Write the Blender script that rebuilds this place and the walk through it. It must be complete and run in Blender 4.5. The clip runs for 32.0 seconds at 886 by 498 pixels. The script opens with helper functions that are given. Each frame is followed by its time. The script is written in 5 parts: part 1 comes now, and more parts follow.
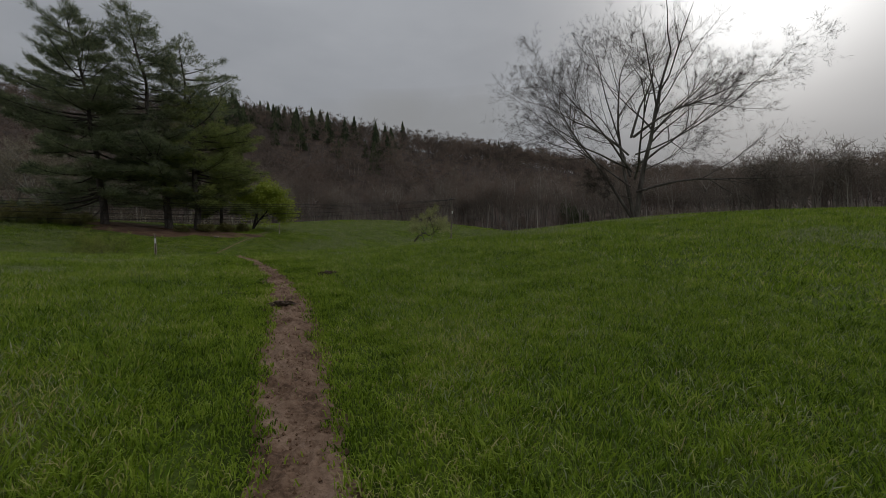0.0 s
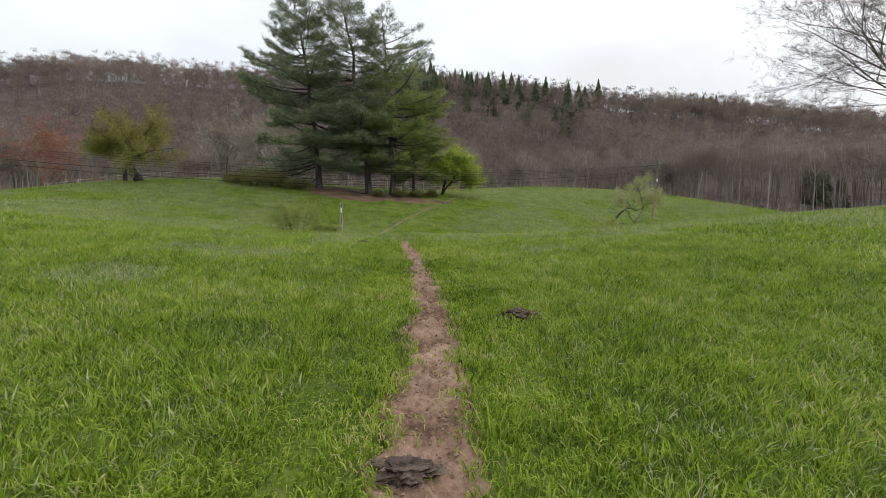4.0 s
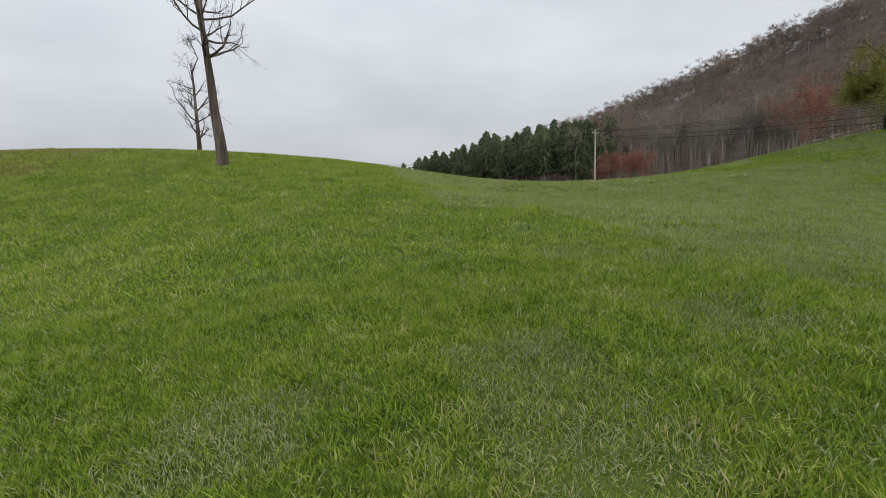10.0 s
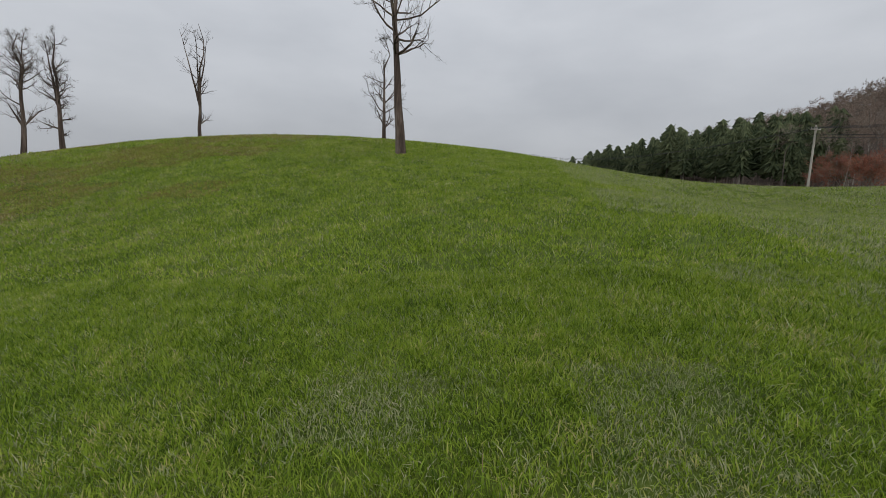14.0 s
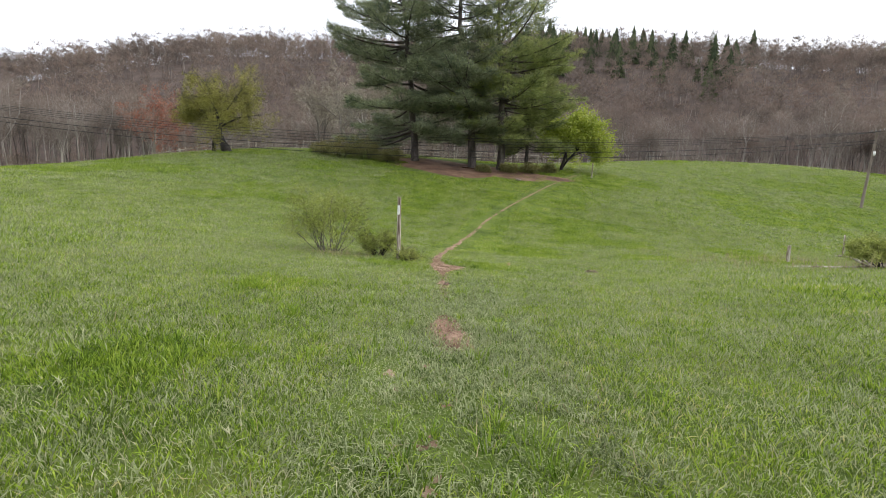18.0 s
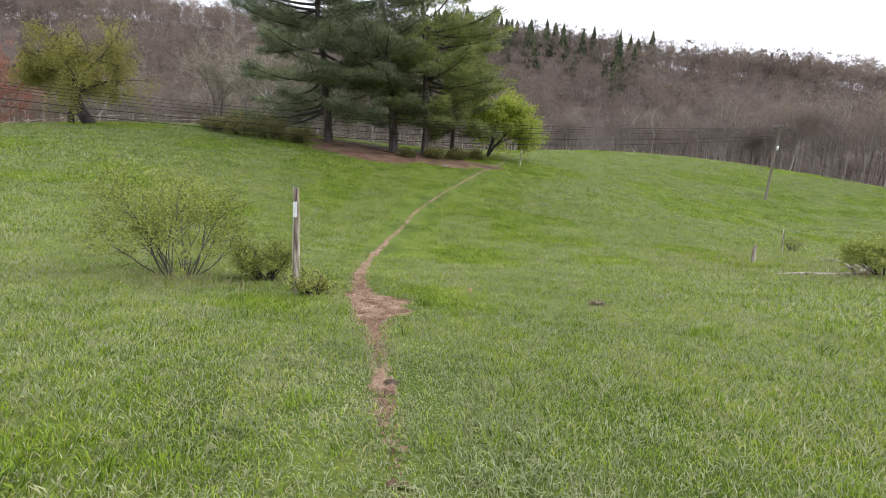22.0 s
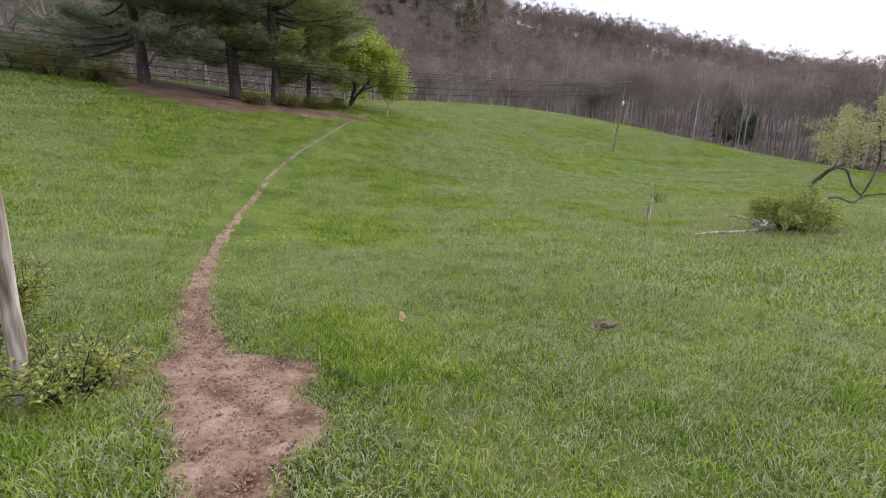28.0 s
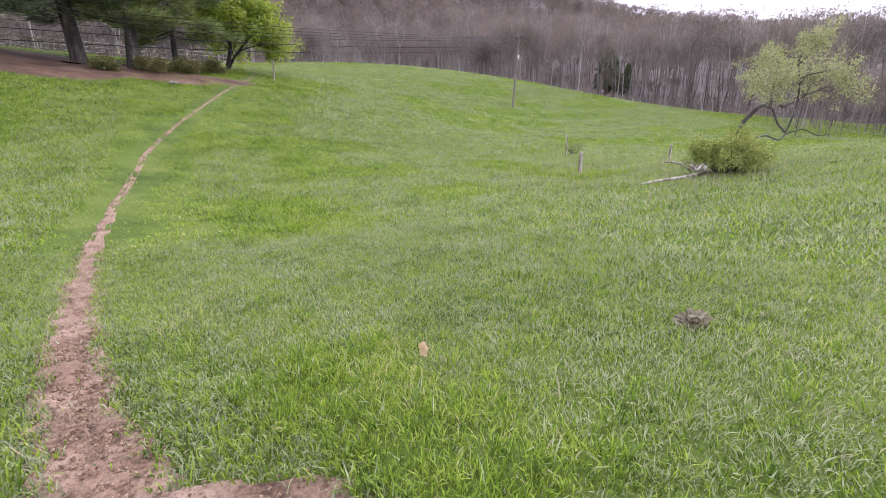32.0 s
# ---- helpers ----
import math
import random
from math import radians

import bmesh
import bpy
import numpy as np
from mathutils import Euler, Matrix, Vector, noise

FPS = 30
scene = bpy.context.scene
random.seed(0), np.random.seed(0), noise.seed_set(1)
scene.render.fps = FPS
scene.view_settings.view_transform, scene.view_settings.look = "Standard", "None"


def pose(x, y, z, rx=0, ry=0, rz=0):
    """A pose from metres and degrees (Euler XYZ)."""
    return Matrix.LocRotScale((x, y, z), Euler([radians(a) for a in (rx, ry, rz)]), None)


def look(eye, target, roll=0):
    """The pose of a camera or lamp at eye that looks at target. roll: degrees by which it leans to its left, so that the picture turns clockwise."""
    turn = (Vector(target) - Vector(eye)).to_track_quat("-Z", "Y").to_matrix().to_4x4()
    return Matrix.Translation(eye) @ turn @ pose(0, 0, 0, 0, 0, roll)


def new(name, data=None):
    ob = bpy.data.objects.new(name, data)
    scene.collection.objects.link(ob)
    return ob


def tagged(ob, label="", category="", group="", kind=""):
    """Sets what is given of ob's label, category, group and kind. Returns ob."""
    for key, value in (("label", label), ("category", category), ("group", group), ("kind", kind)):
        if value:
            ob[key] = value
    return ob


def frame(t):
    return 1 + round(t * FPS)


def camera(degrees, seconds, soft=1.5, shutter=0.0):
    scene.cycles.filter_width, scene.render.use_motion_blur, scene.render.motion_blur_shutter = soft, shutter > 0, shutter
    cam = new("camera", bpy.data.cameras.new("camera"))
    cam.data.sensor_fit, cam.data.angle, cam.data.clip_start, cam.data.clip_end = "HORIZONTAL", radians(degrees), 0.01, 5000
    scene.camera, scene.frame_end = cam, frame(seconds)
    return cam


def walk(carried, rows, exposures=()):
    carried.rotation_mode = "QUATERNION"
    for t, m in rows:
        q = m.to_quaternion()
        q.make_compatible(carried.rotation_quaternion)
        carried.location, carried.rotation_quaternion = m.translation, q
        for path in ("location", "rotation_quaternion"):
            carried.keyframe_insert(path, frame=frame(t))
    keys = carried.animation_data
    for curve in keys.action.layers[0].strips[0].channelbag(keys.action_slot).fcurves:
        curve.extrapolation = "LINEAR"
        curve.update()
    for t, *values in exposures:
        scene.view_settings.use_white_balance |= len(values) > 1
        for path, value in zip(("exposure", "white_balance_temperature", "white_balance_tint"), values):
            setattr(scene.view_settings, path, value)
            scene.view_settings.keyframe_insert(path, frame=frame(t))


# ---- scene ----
# ------------------------------------------------------------------ camera
cam = camera(87.75, 32.0, soft=0.65)


def aim(x, y, z, yaw, pitch, roll):
    """A pose from the eye and from yaw (to the left of +y), pitch (up) and roll in degrees."""
    a, b = radians(yaw), radians(pitch)
    way = Vector((-math.sin(a) * math.cos(b), math.cos(a) * math.cos(b), math.sin(b)))
    eye = Vector((x, y, z))
    return look(eye, eye + way, roll)


ROWS = [
    (0, -0.000, -0.000, 1.380, -24.70, 1.97, -2.56),
    (0.5, 0.058, 0.266, 1.488, -16.81, 2.10, -1.52),
    (1, 0.020, 0.648, 1.619, -7.80, 2.41, -0.54),
    (1.5, -0.073, 1.134, 1.718, -2.75, 2.15, 0.39),
    (2, -0.045, 1.642, 1.789, -2.56, 0.95, 0.41),
    (2.5, 0.076, 2.128, 1.834, -2.43, 0.17, 0.46),
    (4.5, 0.632, 4.117, 2.102, -1.98, -2.11, 0.69),
    (5, 0.604, 4.673, 2.207, -1.53, -1.42, 0.74),
    (5.5, 0.674, 5.212, 2.313, -1.12, 0.45, 0.87),
    (6, 0.701, 5.683, 2.385, -0.06, 3.05, 1.02),
    (6.5, 0.734, 6.205, 2.478, 0.48, 3.60, 1.14),
    (7, 0.756, 6.766, 2.565, 0.82, 3.34, 1.15),
    (7.5, 0.680, 7.313, 2.628, 1.25, 3.26, 1.15),
    (8, 0.699, 7.856, 2.693, 1.94, 3.16, 1.02),
    (8.5, 0.642, 8.332, 2.783, 8.58, 2.08, 1.09),
    (9, 0.592, 8.756, 2.874, 24.15, -0.43, 0.87),
    (9.5, 0.415, 9.086, 2.953, 49.24, -3.85, -0.14),
    (10, 0.231, 9.308, 3.010, 78.78, -6.67, -1.85),
    (10.5, 0.118, 9.409, 3.049, 101.52, -7.76, -3.78),
    (11, 0.052, 9.416, 3.070, 113.92, -8.29, -4.76),
    (11.5, 0.045, 9.390, 3.074, 116.48, -8.88, -4.06),
    (12, 0.064, 9.337, 3.077, 118.91, -9.18, -3.09),
    (12.5, 0.083, 9.271, 3.083, 120.70, -9.12, -2.04),
    (13, 0.112, 9.236, 3.094, 120.20, -8.81, -0.94),
    (13.5, 0.156, 9.280, 3.103, 114.81, -8.32, 0.25),
    (14, 0.226, 9.459, 3.100, 98.45, -7.68, 1.75),
    (14.5, 0.212, 9.766, 3.075, 73.74, -6.59, 2.84),
    (15, 0.218, 10.153, 3.023, 48.06, -6.03, 2.02),
    (15.5, 0.277, 10.624, 2.947, 30.55, -5.55, 1.84),
    (17.5, 0.299, 12.392, 3.144, 11.23, -5.66, 2.07),
    (18, 0.110, 12.817, 3.187, 10.91, -5.80, 2.38),
    (18.5, 0.058, 13.319, 3.218, 10.07, -5.92, 2.57),
    (19, -0.032, 13.826, 3.260, 9.07, -6.00, 2.65),
    (19.5, -0.135, 14.325, 3.285, 8.38, -5.96, 2.63),
    (20, -0.151, 14.856, 3.313, 7.61, -5.96, 2.71),
    (20.5, -0.259, 15.368, 3.318, 6.84, -6.00, 2.72),
    (21, -0.373, 15.899, 3.311, 5.80, -6.08, 2.75),
    (21.5, -0.604, 16.376, 3.303, 3.71, -6.42, 2.90),
    (22, -0.830, 16.813, 3.299, 0.63, -6.94, 3.01),
    (22.5, -1.027, 17.227, 3.301, -2.80, -7.05, 2.73),
    (23, -1.120, 17.606, 3.281, -6.23, -6.33, 2.08),
    (23.5, -1.148, 17.929, 3.280, -9.99, -5.85, 1.85),
    (24, -1.282, 18.181, 3.279, -13.55, -5.46, 1.23),
    (24.5, -1.315, 18.297, 3.275, -16.35, -5.66, 0.73),
    (25, -1.314, 18.363, 3.273, -17.83, -6.60, 0.37),
    (25.5, -1.283, 18.489, 3.229, -17.62, -7.71, 0.13),
    (27.5, -1.290, 19.793, 3.295, -16.53, -10.53, 1.87),
    (28, -1.331, 20.107, 3.314, -16.83, -11.67, 2.58),
    (28.5, -1.403, 20.429, 3.292, -16.97, -12.04, 2.31),
    (29, -1.457, 20.707, 3.265, -16.82, -12.38, 1.72),
    (29.5, -1.495, 20.967, 3.246, -17.33, -12.45, 0.68),
    (30, -1.525, 21.194, 3.236, -17.60, -12.90, -0.50),
    (30.5, -1.519, 21.356, 3.237, -19.03, -13.06, -1.29),
    (31, -1.547, 21.515, 3.233, -20.86, -13.12, -2.44),
    (31.5, -1.589, 21.694, 3.217, -24.25, -14.14, -2.94),
    (32, -1.669, 21.890, 3.190, -29.12, -15.76, -0.71)
]
walk(cam, [(r[0], aim(*r[1:])) for r in ROWS],
     exposures=[(0.0, -1.42, 6500, 10), (0.5, -0.92, 6500, 10), (1.0, -0.48, 6500, 10), (1.5, -0.28, 6500, 10), (2.0, -0.12, 6500, 10),
                (2.5, 0.0, 6500, 10), (4.5, 0.32, 6500, 10), (5.5, 0.3, 6500, 10), (6.0, 0.25, 6500, 10), (7.0, -0.05, 6500, 10),
                (8.5, -0.05, 6500, 10), (9.5, -0.08, 6500, 10), (11.0, -0.2, 6500, 10), (13.0, -0.3, 6500, 10), (14.5, -0.5, 6500, 10),
                (15.5, -0.2, 6500, 10), (17.5, 0.62, 6450, 12), (20.0, 0.82, 6400, 12), (23.0, 0.82, 6300, 14), (25.5, 0.52, 6250, 15), (28.0, 0.62, 6100, 19), (30.0, 0.86, 5950, 23), (32.0, 1.12, 5850, 25)])

# ------------------------------------------------------------------ light: a bright overcast sky
world = bpy.data.worlds.new("overcast")
scene.world = world
world.use_nodes = True
wn, wl = world.node_tree.nodes, world.node_tree.links
wn.clear()
w_out = wn.new("ShaderNodeOutputWorld")
w_bg = wn.new("ShaderNodeBackground")
w_sky = wn.new("ShaderNodeTexSky")
w_sky.sky_type, w_sky.sun_disc = "NISHITA", False
w_sky.sun_elevation, w_sky.sun_rotation = radians(27), radians(62)
w_sky.dust_density, w_sky.air_density = 4.0, 1.0
w_co = wn.new("ShaderNodeTexCoord")
w_map = wn.new("ShaderNodeMapping")
w_map.inputs["Scale"].default_value = (1.2, 1.2, 3.2)
w_noise = wn.new("ShaderNodeTexNoise")
w_noise.inputs["Scale"].default_value, w_noise.inputs["Detail"].default_value = 1.6, 7
w_ramp = wn.new("ShaderNodeValToRGB")
w_ramp.color_ramp.elements[0].position, w_ramp.color_ramp.elements[0].color = 0.34, (6.9, 7.25, 7.85, 1)
w_ramp.color_ramp.elements[1].position, w_ramp.color_ramp.elements[1].color = 0.68, (9.0, 9.35, 9.95, 1)
w_mix = wn.new("ShaderNodeMix")
w_mix.data_type = "RGBA"
w_mix.inputs["Factor"].default_value = 0.93
wl.new(w_co.outputs["Generated"], w_map.inputs["Vector"])
wl.new(w_map.outputs["Vector"], w_noise.inputs["Vector"])
wl.new(w_noise.outputs["Fac"], w_ramp.inputs["Fac"])
wl.new(w_sky.outputs["Color"], w_mix.inputs["A"])
wl.new(w_ramp.outputs["Color"], w_mix.inputs["B"])
# the cloud is thinner, and brighter, round the hidden sun
w_dot, w_pow, w_glow = wn.new("ShaderNodeVectorMath"), wn.new("ShaderNodeMath"), wn.new("ShaderNodeMix")
w_dot.operation, w_pow.operation = "DOT_PRODUCT", "POWER"
w_dot.inputs[1].default_value = (math.sin(radians(62)) * math.cos(radians(27)), math.cos(radians(62)) * math.cos(radians(27)), math.sin(radians(27)))
w_pow.inputs[1].default_value = 60.0
w_pow.use_clamp = True
w_glow.data_type = "RGBA"
w_glow.inputs["B"].default_value = (34, 33.8, 33.4, 1)
wl.new(w_co.outputs["Generated"], w_dot.inputs[0])
wl.new(w_dot.outputs["Value"], w_pow.inputs[0])
wl.new(w_pow.outputs[0], w_glow.inputs["Factor"])
wl.new(w_mix.outputs["Result"], w_glow.inputs["A"])
# an overcast sky is three times as bright overhead as at the horizon
w_sep, w_rise, w_dome = wn.new("ShaderNodeSeparateXYZ"), wn.new("ShaderNodeMath"), wn.new("ShaderNodeVectorMath")
w_rise.operation, w_dome.operation = "MULTIPLY_ADD", "SCALE"
w_rise.inputs[1].default_value, w_rise.inputs[2].default_value = 1.0, 0.75
w_up = wn.new("ShaderNodeMath")
w_up.operation = "MAXIMUM"
w_up.inputs[1].default_value = 0.0
wl.new(w_co.outputs["Generated"], w_sep.inputs[0])
wl.new(w_sep.outputs["Z"], w_up.inputs[0])
wl.new(w_up.outputs[0], w_rise.inputs[0])
wl.new(w_glow.outputs["Result"], w_dome.inputs[0])
wl.new(w_rise.outputs[0], w_dome.inputs["Scale"])
wl.new(w_dome.outputs["Vector"], w_bg.inputs["Color"])
w_bg.inputs["Strength"].default_value = 0.095
wl.new(w_bg.outputs["Background"], w_out.inputs["Surface"])

sun = new("sun", bpy.data.lights.new("sun", "SUN"))
sun.data.energy, sun.data.angle, sun.data.color = 1.5, radians(50), (1.0, 0.97, 0.93)
sun.matrix_world = look((39.3, 20.9, 22.7), (0, 0, 0))

# ------------------------------------------------------------------ materials


def material(name, base, rough=0.8, spec=0.3):
    m = bpy.data.materials.new(name)
    m.use_nodes = True
    b = m.node_tree.nodes["Principled BSDF"]
    b.inputs["Base Color"].default_value = (*base, 1)
    b.inputs["Roughness"].default_value = rough
    b.inputs["Specular IOR Level"].default_value = spec
    return m


def mottled(name, stops, scale, detail=6, rough=0.85, spec=0.2, bump=0.0, fine=None, stretch=(1, 1, 1), second=None):
    """Colours laid out by noise at two scales over the object's own coordinates, with a fine relief."""
    m = material(name, stops[0][1], rough, spec)
    n, l = m.node_tree.nodes, m.node_tree.links
    b = n["Principled BSDF"]
    co, mp = n.new("ShaderNodeTexCoord"), n.new("ShaderNodeMapping")
    mp.inputs["Scale"].default_value = stretch
    l.new(co.outputs["Object"], mp.inputs["Vector"])
    big, small = n.new("ShaderNodeTexNoise"), n.new("ShaderNodeTexNoise")
    big.inputs["Scale"].default_value, big.inputs["Detail"].default_value = scale, detail
    small.inputs["Scale"].default_value, small.inputs["Detail"].default_value = fine or scale * 11, 4
    l.new(mp.outputs["Vector"], big.inputs["Vector"])
    l.new(mp.outputs["Vector"], small.inputs["Vector"])
    mix = n.new("ShaderNodeMath")
    mix.operation = "MULTIPLY_ADD"
    mix.inputs[1].default_value, mix.inputs[2].default_value = 0.5, -0.25
    l.new(small.outputs["Fac"], mix.inputs[0])
    add = n.new("ShaderNodeMath")
    l.new(big.outputs["Fac"], add.inputs[0])
    l.new(mix.outputs[0], add.inputs[1])
    ramp = n.new("ShaderNodeValToRGB")
    els = ramp.color_ramp.elements
    while len(els) < len(stops):
        els.new(0.5)
    for e, (p, c) in zip(els, stops):
        e.position, e.color = p, (*c, 1)
    l.new(add.outputs[0], ramp.inputs["Fac"])
    l.new(ramp.outputs["Color"], b.inputs["Base Color"])
    if bump:
        bp = n.new("ShaderNodeBump")
        bp.inputs["Strength"].default_value, bp.inputs["Distance"].default_value = bump, 0.02
        l.new(small.outputs["Fac"], bp.inputs["Height"])
        l.new(bp.outputs["Normal"], b.inputs["Normal"])
    return m


def leafy(name, stops, rough=0.6, through_light=0.25, patch=0.55, spec=0.25, amp=1.5, mid=0.0, mid_amp=0.0, single=1.0):
    """Leaves, needles, twigs or blades: every small piece takes its own colour."""
    m = material(name, stops[0][1], rough, spec)
    n, l = m.node_tree.nodes, m.node_tree.links
    b = n["Principled BSDF"]
    geo, ramp = n.new("ShaderNodeNewGeometry"), n.new("ShaderNodeValToRGB")
    els = ramp.color_ramp.elements
    while len(els) < len(stops):
        els.new(0.5)
    for e, (p, c) in zip(els, stops):
        e.position, e.color = p, (*c, 1)
    noi, add = n.new("ShaderNodeTexNoise"), n.new("ShaderNodeMath")
    noi.inputs["Scale"].default_value, noi.inputs["Detail"].default_value = patch, 3
    l.new(geo.outputs["Position"], noi.inputs["Vector"])
    mul = n.new("ShaderNodeMath")
    mul.operation = "MULTIPLY_ADD"
    mul.inputs[1].default_value, mul.inputs[2].default_value = amp, -amp / 2
    l.new(noi.outputs["Fac"], mul.inputs[0])
    one = n.new("ShaderNodeMath")
    one.operation = "MULTIPLY_ADD"
    one.inputs[1].default_value, one.inputs[2].default_value = single, 0.5 - single / 2
    l.new(geo.outputs["Random Per Island"], one.inputs[0])
    l.new(one.outputs[0], add.inputs[0])
    l.new(mul.outputs[0], add.inputs[1])
    last = add
    if mid:
        noi2, mul2, last = n.new("ShaderNodeTexNoise"), n.new("ShaderNodeMath"), n.new("ShaderNodeMath")
        noi2.inputs["Scale"].default_value, noi2.inputs["Detail"].default_value = mid, 2
        l.new(geo.outputs["Position"], noi2.inputs["Vector"])
        mul2.operation = "MULTIPLY_ADD"
        mul2.inputs[1].default_value, mul2.inputs[2].default_value = mid_amp, -mid_amp / 2
        l.new(noi2.outputs["Fac"], mul2.inputs[0])
        l.new(add.outputs[0], last.inputs[0])
        l.new(mul2.outputs[0], last.inputs[1])
    l.new(last.outputs[0], ramp.inputs["Fac"])
    l.new(ramp.outputs["Color"], b.inputs["Base Color"])
    if through_light:
        tr, mx = n.new("ShaderNodeBsdfTranslucent"), n.new("ShaderNodeMixShader")
        mx.inputs["Fac"].default_value = through_light
        l.new(ramp.outputs["Color"], tr.inputs["Color"])
        l.new(b.outputs["BSDF"], mx.inputs[1])
        l.new(tr.outputs["BSDF"], mx.inputs[2])
        l.new(mx.outputs["Shader"], n["Material Output"].inputs["Surface"])
    return m


TURF = mottled("turf", [(0.28, (0.046, 0.07, 0.011)), (0.45, (0.078, 0.112, 0.018)), (0.6, (0.11, 0.145, 0.026)), (0.8, (0.145, 0.14, 0.045))], 0.9, spec=0.1, bump=1.0, fine=40)
LITTER = mottled("leaf litter", [(0.3, (0.05, 0.037, 0.029)), (0.55, (0.085, 0.06, 0.046)), (0.75, (0.125, 0.09, 0.07))], 0.2, bump=0.6, fine=5)
BLADES = leafy("grass blades", [(0.0, (0.06, 0.105, 0.009)), (0.3, (0.175, 0.262, 0.022)), (0.7, (0.285, 0.39, 0.038)),
                                (0.95, (0.36, 0.43, 0.07)), (1.0, (0.5, 0.45, 0.2))], 0.6, 0.38, 0.8, 0.15, 1.3, 5.0, 1.0, 0.9)
COOL_BLADES = leafy("dull fine grass blades", [(0.0, (0.115, 0.145, 0.058)), (0.4, (0.27, 0.305, 0.142)), (0.8, (0.385, 0.415, 0.225)), (1.0, (0.49, 0.47, 0.3))],
                    0.55, 0.36, 0.7, 0.2, 0.9, 6.0, 0.8, 0.8)
WORN_BLADES = leafy("short worn grass", [(0.0, (0.22, 0.23, 0.12)), (0.5, (0.36, 0.36, 0.21)), (1.0, (0.47, 0.44, 0.28))], 0.55, 0.36, 2.0, 0.2, 0.8, 9.0, 0.7, 0.8)
BROWN_BLADES = leafy("browned olive grass blades", [(0.0, (0.12, 0.105, 0.03)), (0.5, (0.235, 0.205, 0.06)), (1.0, (0.36, 0.3, 0.11))], 0.6, 0.36, 0.5, 0.15, 0.9, 3.0, 0.8, 0.9)
TUFT_BLADES = leafy("lush tufted grass blades", [(0.0, (0.06, 0.115, 0.009)), (0.5, (0.19, 0.29, 0.026)), (0.9, (0.3, 0.4, 0.05)), (1.0, (0.42, 0.43, 0.12))],
                    0.5, 0.38, 1.0, 0.22, 1.0, 4.0, 0.9, 0.9)
DIRT = mottled("trodden red-brown dirt", [(0.3, (0.1, 0.06, 0.038)), (0.43, (0.19, 0.118, 0.077)), (0.58, (0.255, 0.167, 0.114)), (0.76, (0.33, 0.23, 0.165))],
               3.5, rough=0.9, bump=1.0, fine=34)
CRUMB = leafy("earth crumbs", [(0.0, (0.14, 0.086, 0.054)), (0.5, (0.22, 0.14, 0.09)), (1.0, (0.32, 0.22, 0.15))], 0.95, 0.0, 3.0, 0.1, 0.5)
DUNG = mottled("dark mud", [(0.3, (0.038, 0.027, 0.019)), (0.55, (0.09, 0.062, 0.042)), (0.8, (0.165, 0.12, 0.085))], 9, rough=0.7, bump=1.0, fine=50)
BARK = mottled("grey bark", [(0.3, (0.05, 0.043, 0.036)), (0.55, (0.12, 0.105, 0.09)), (0.75, (0.20, 0.185, 0.165))], 3.0, bump=1.0, fine=18, stretch=(1, 1, 0.25))
PINE_BARK = mottled("pine bark", [(0.3, (0.035, 0.028, 0.024)), (0.55, (0.09, 0.075, 0.066)), (0.75, (0.16, 0.14, 0.125))], 2.5, bump=1.0, fine=14, stretch=(1, 1, 0.3))
DEAD_BARK = mottled("weathered bark", [(0.3, (0.035, 0.026, 0.021)), (0.5, (0.085, 0.062, 0.052)), (0.7, (0.20, 0.16, 0.135))], 2.2, bump=1.0, fine=12, stretch=(1, 1, 0.12))
DARK_BARK = mottled("dark wet bark", [(0.3, (0.018, 0.015, 0.013)), (0.6, (0.05, 0.042, 0.036)), (0.8, (0.10, 0.09, 0.08))], 3.0, bump=0.8, fine=16, stretch=(1, 1, 0.3))
NEEDLES = leafy("pine needles", [(0.0, (0.075, 0.1, 0.06)), (0.4, (0.165, 0.195, 0.11)), (0.75, (0.255, 0.285, 0.155)), (1.0, (0.36, 0.38, 0.215))], 0.5, 0.35, 0.5, 0.35, 1.2, 1.6, 0.9, 0.8)
NEEDLES_YOUNG = leafy("yellow-green pine needles", [(0.0, (0.09, 0.115, 0.04)), (0.45, (0.195, 0.235, 0.072)), (0.8, (0.295, 0.33, 0.1)), (1.0, (0.39, 0.4, 0.14))], 0.5, 0.35, 0.5, 0.35, 1.2, 1.6, 0.9, 0.8)
BRAMBLE = leafy("olive-brown bramble leaves", [(0.0, (0.09, 0.095, 0.03)), (0.5, (0.19, 0.185, 0.06)), (1.0, (0.28, 0.24, 0.09))], 0.6, 0.25)
FAR_WOOD = leafy("far dark bark", [(0.0, (0.1, 0.08, 0.068)), (0.7, (0.17, 0.142, 0.122)), (1.0, (0.3, 0.27, 0.235))], 0.9, 0.0, 0.05)
TWIG_TAN_FAR = leafy("pale far twigs", [(0.0, (0.17, 0.142, 0.118)), (1.0, (0.32, 0.275, 0.23))], 0.9, 0.4, 0.1)
PALE_BARK = leafy("pale grey bark", [(0.0, (0.19, 0.165, 0.14)), (1.0, (0.42, 0.385, 0.335))], 0.9, 0.0, 0.2)
FAR_NEEDLES = leafy("far conifer needles", [(0.0, (0.045, 0.062, 0.034)), (0.5, (0.085, 0.108, 0.055)), (1.0, (0.135, 0.155, 0.078))], 0.8, 0.15, 0.07, 0.1)
SPRING = leafy("fresh spring leaves", [(0.0, (0.19, 0.25, 0.025)), (0.5, (0.31, 0.37, 0.042)), (1.0, (0.44, 0.48, 0.09))], 0.5, 0.35)
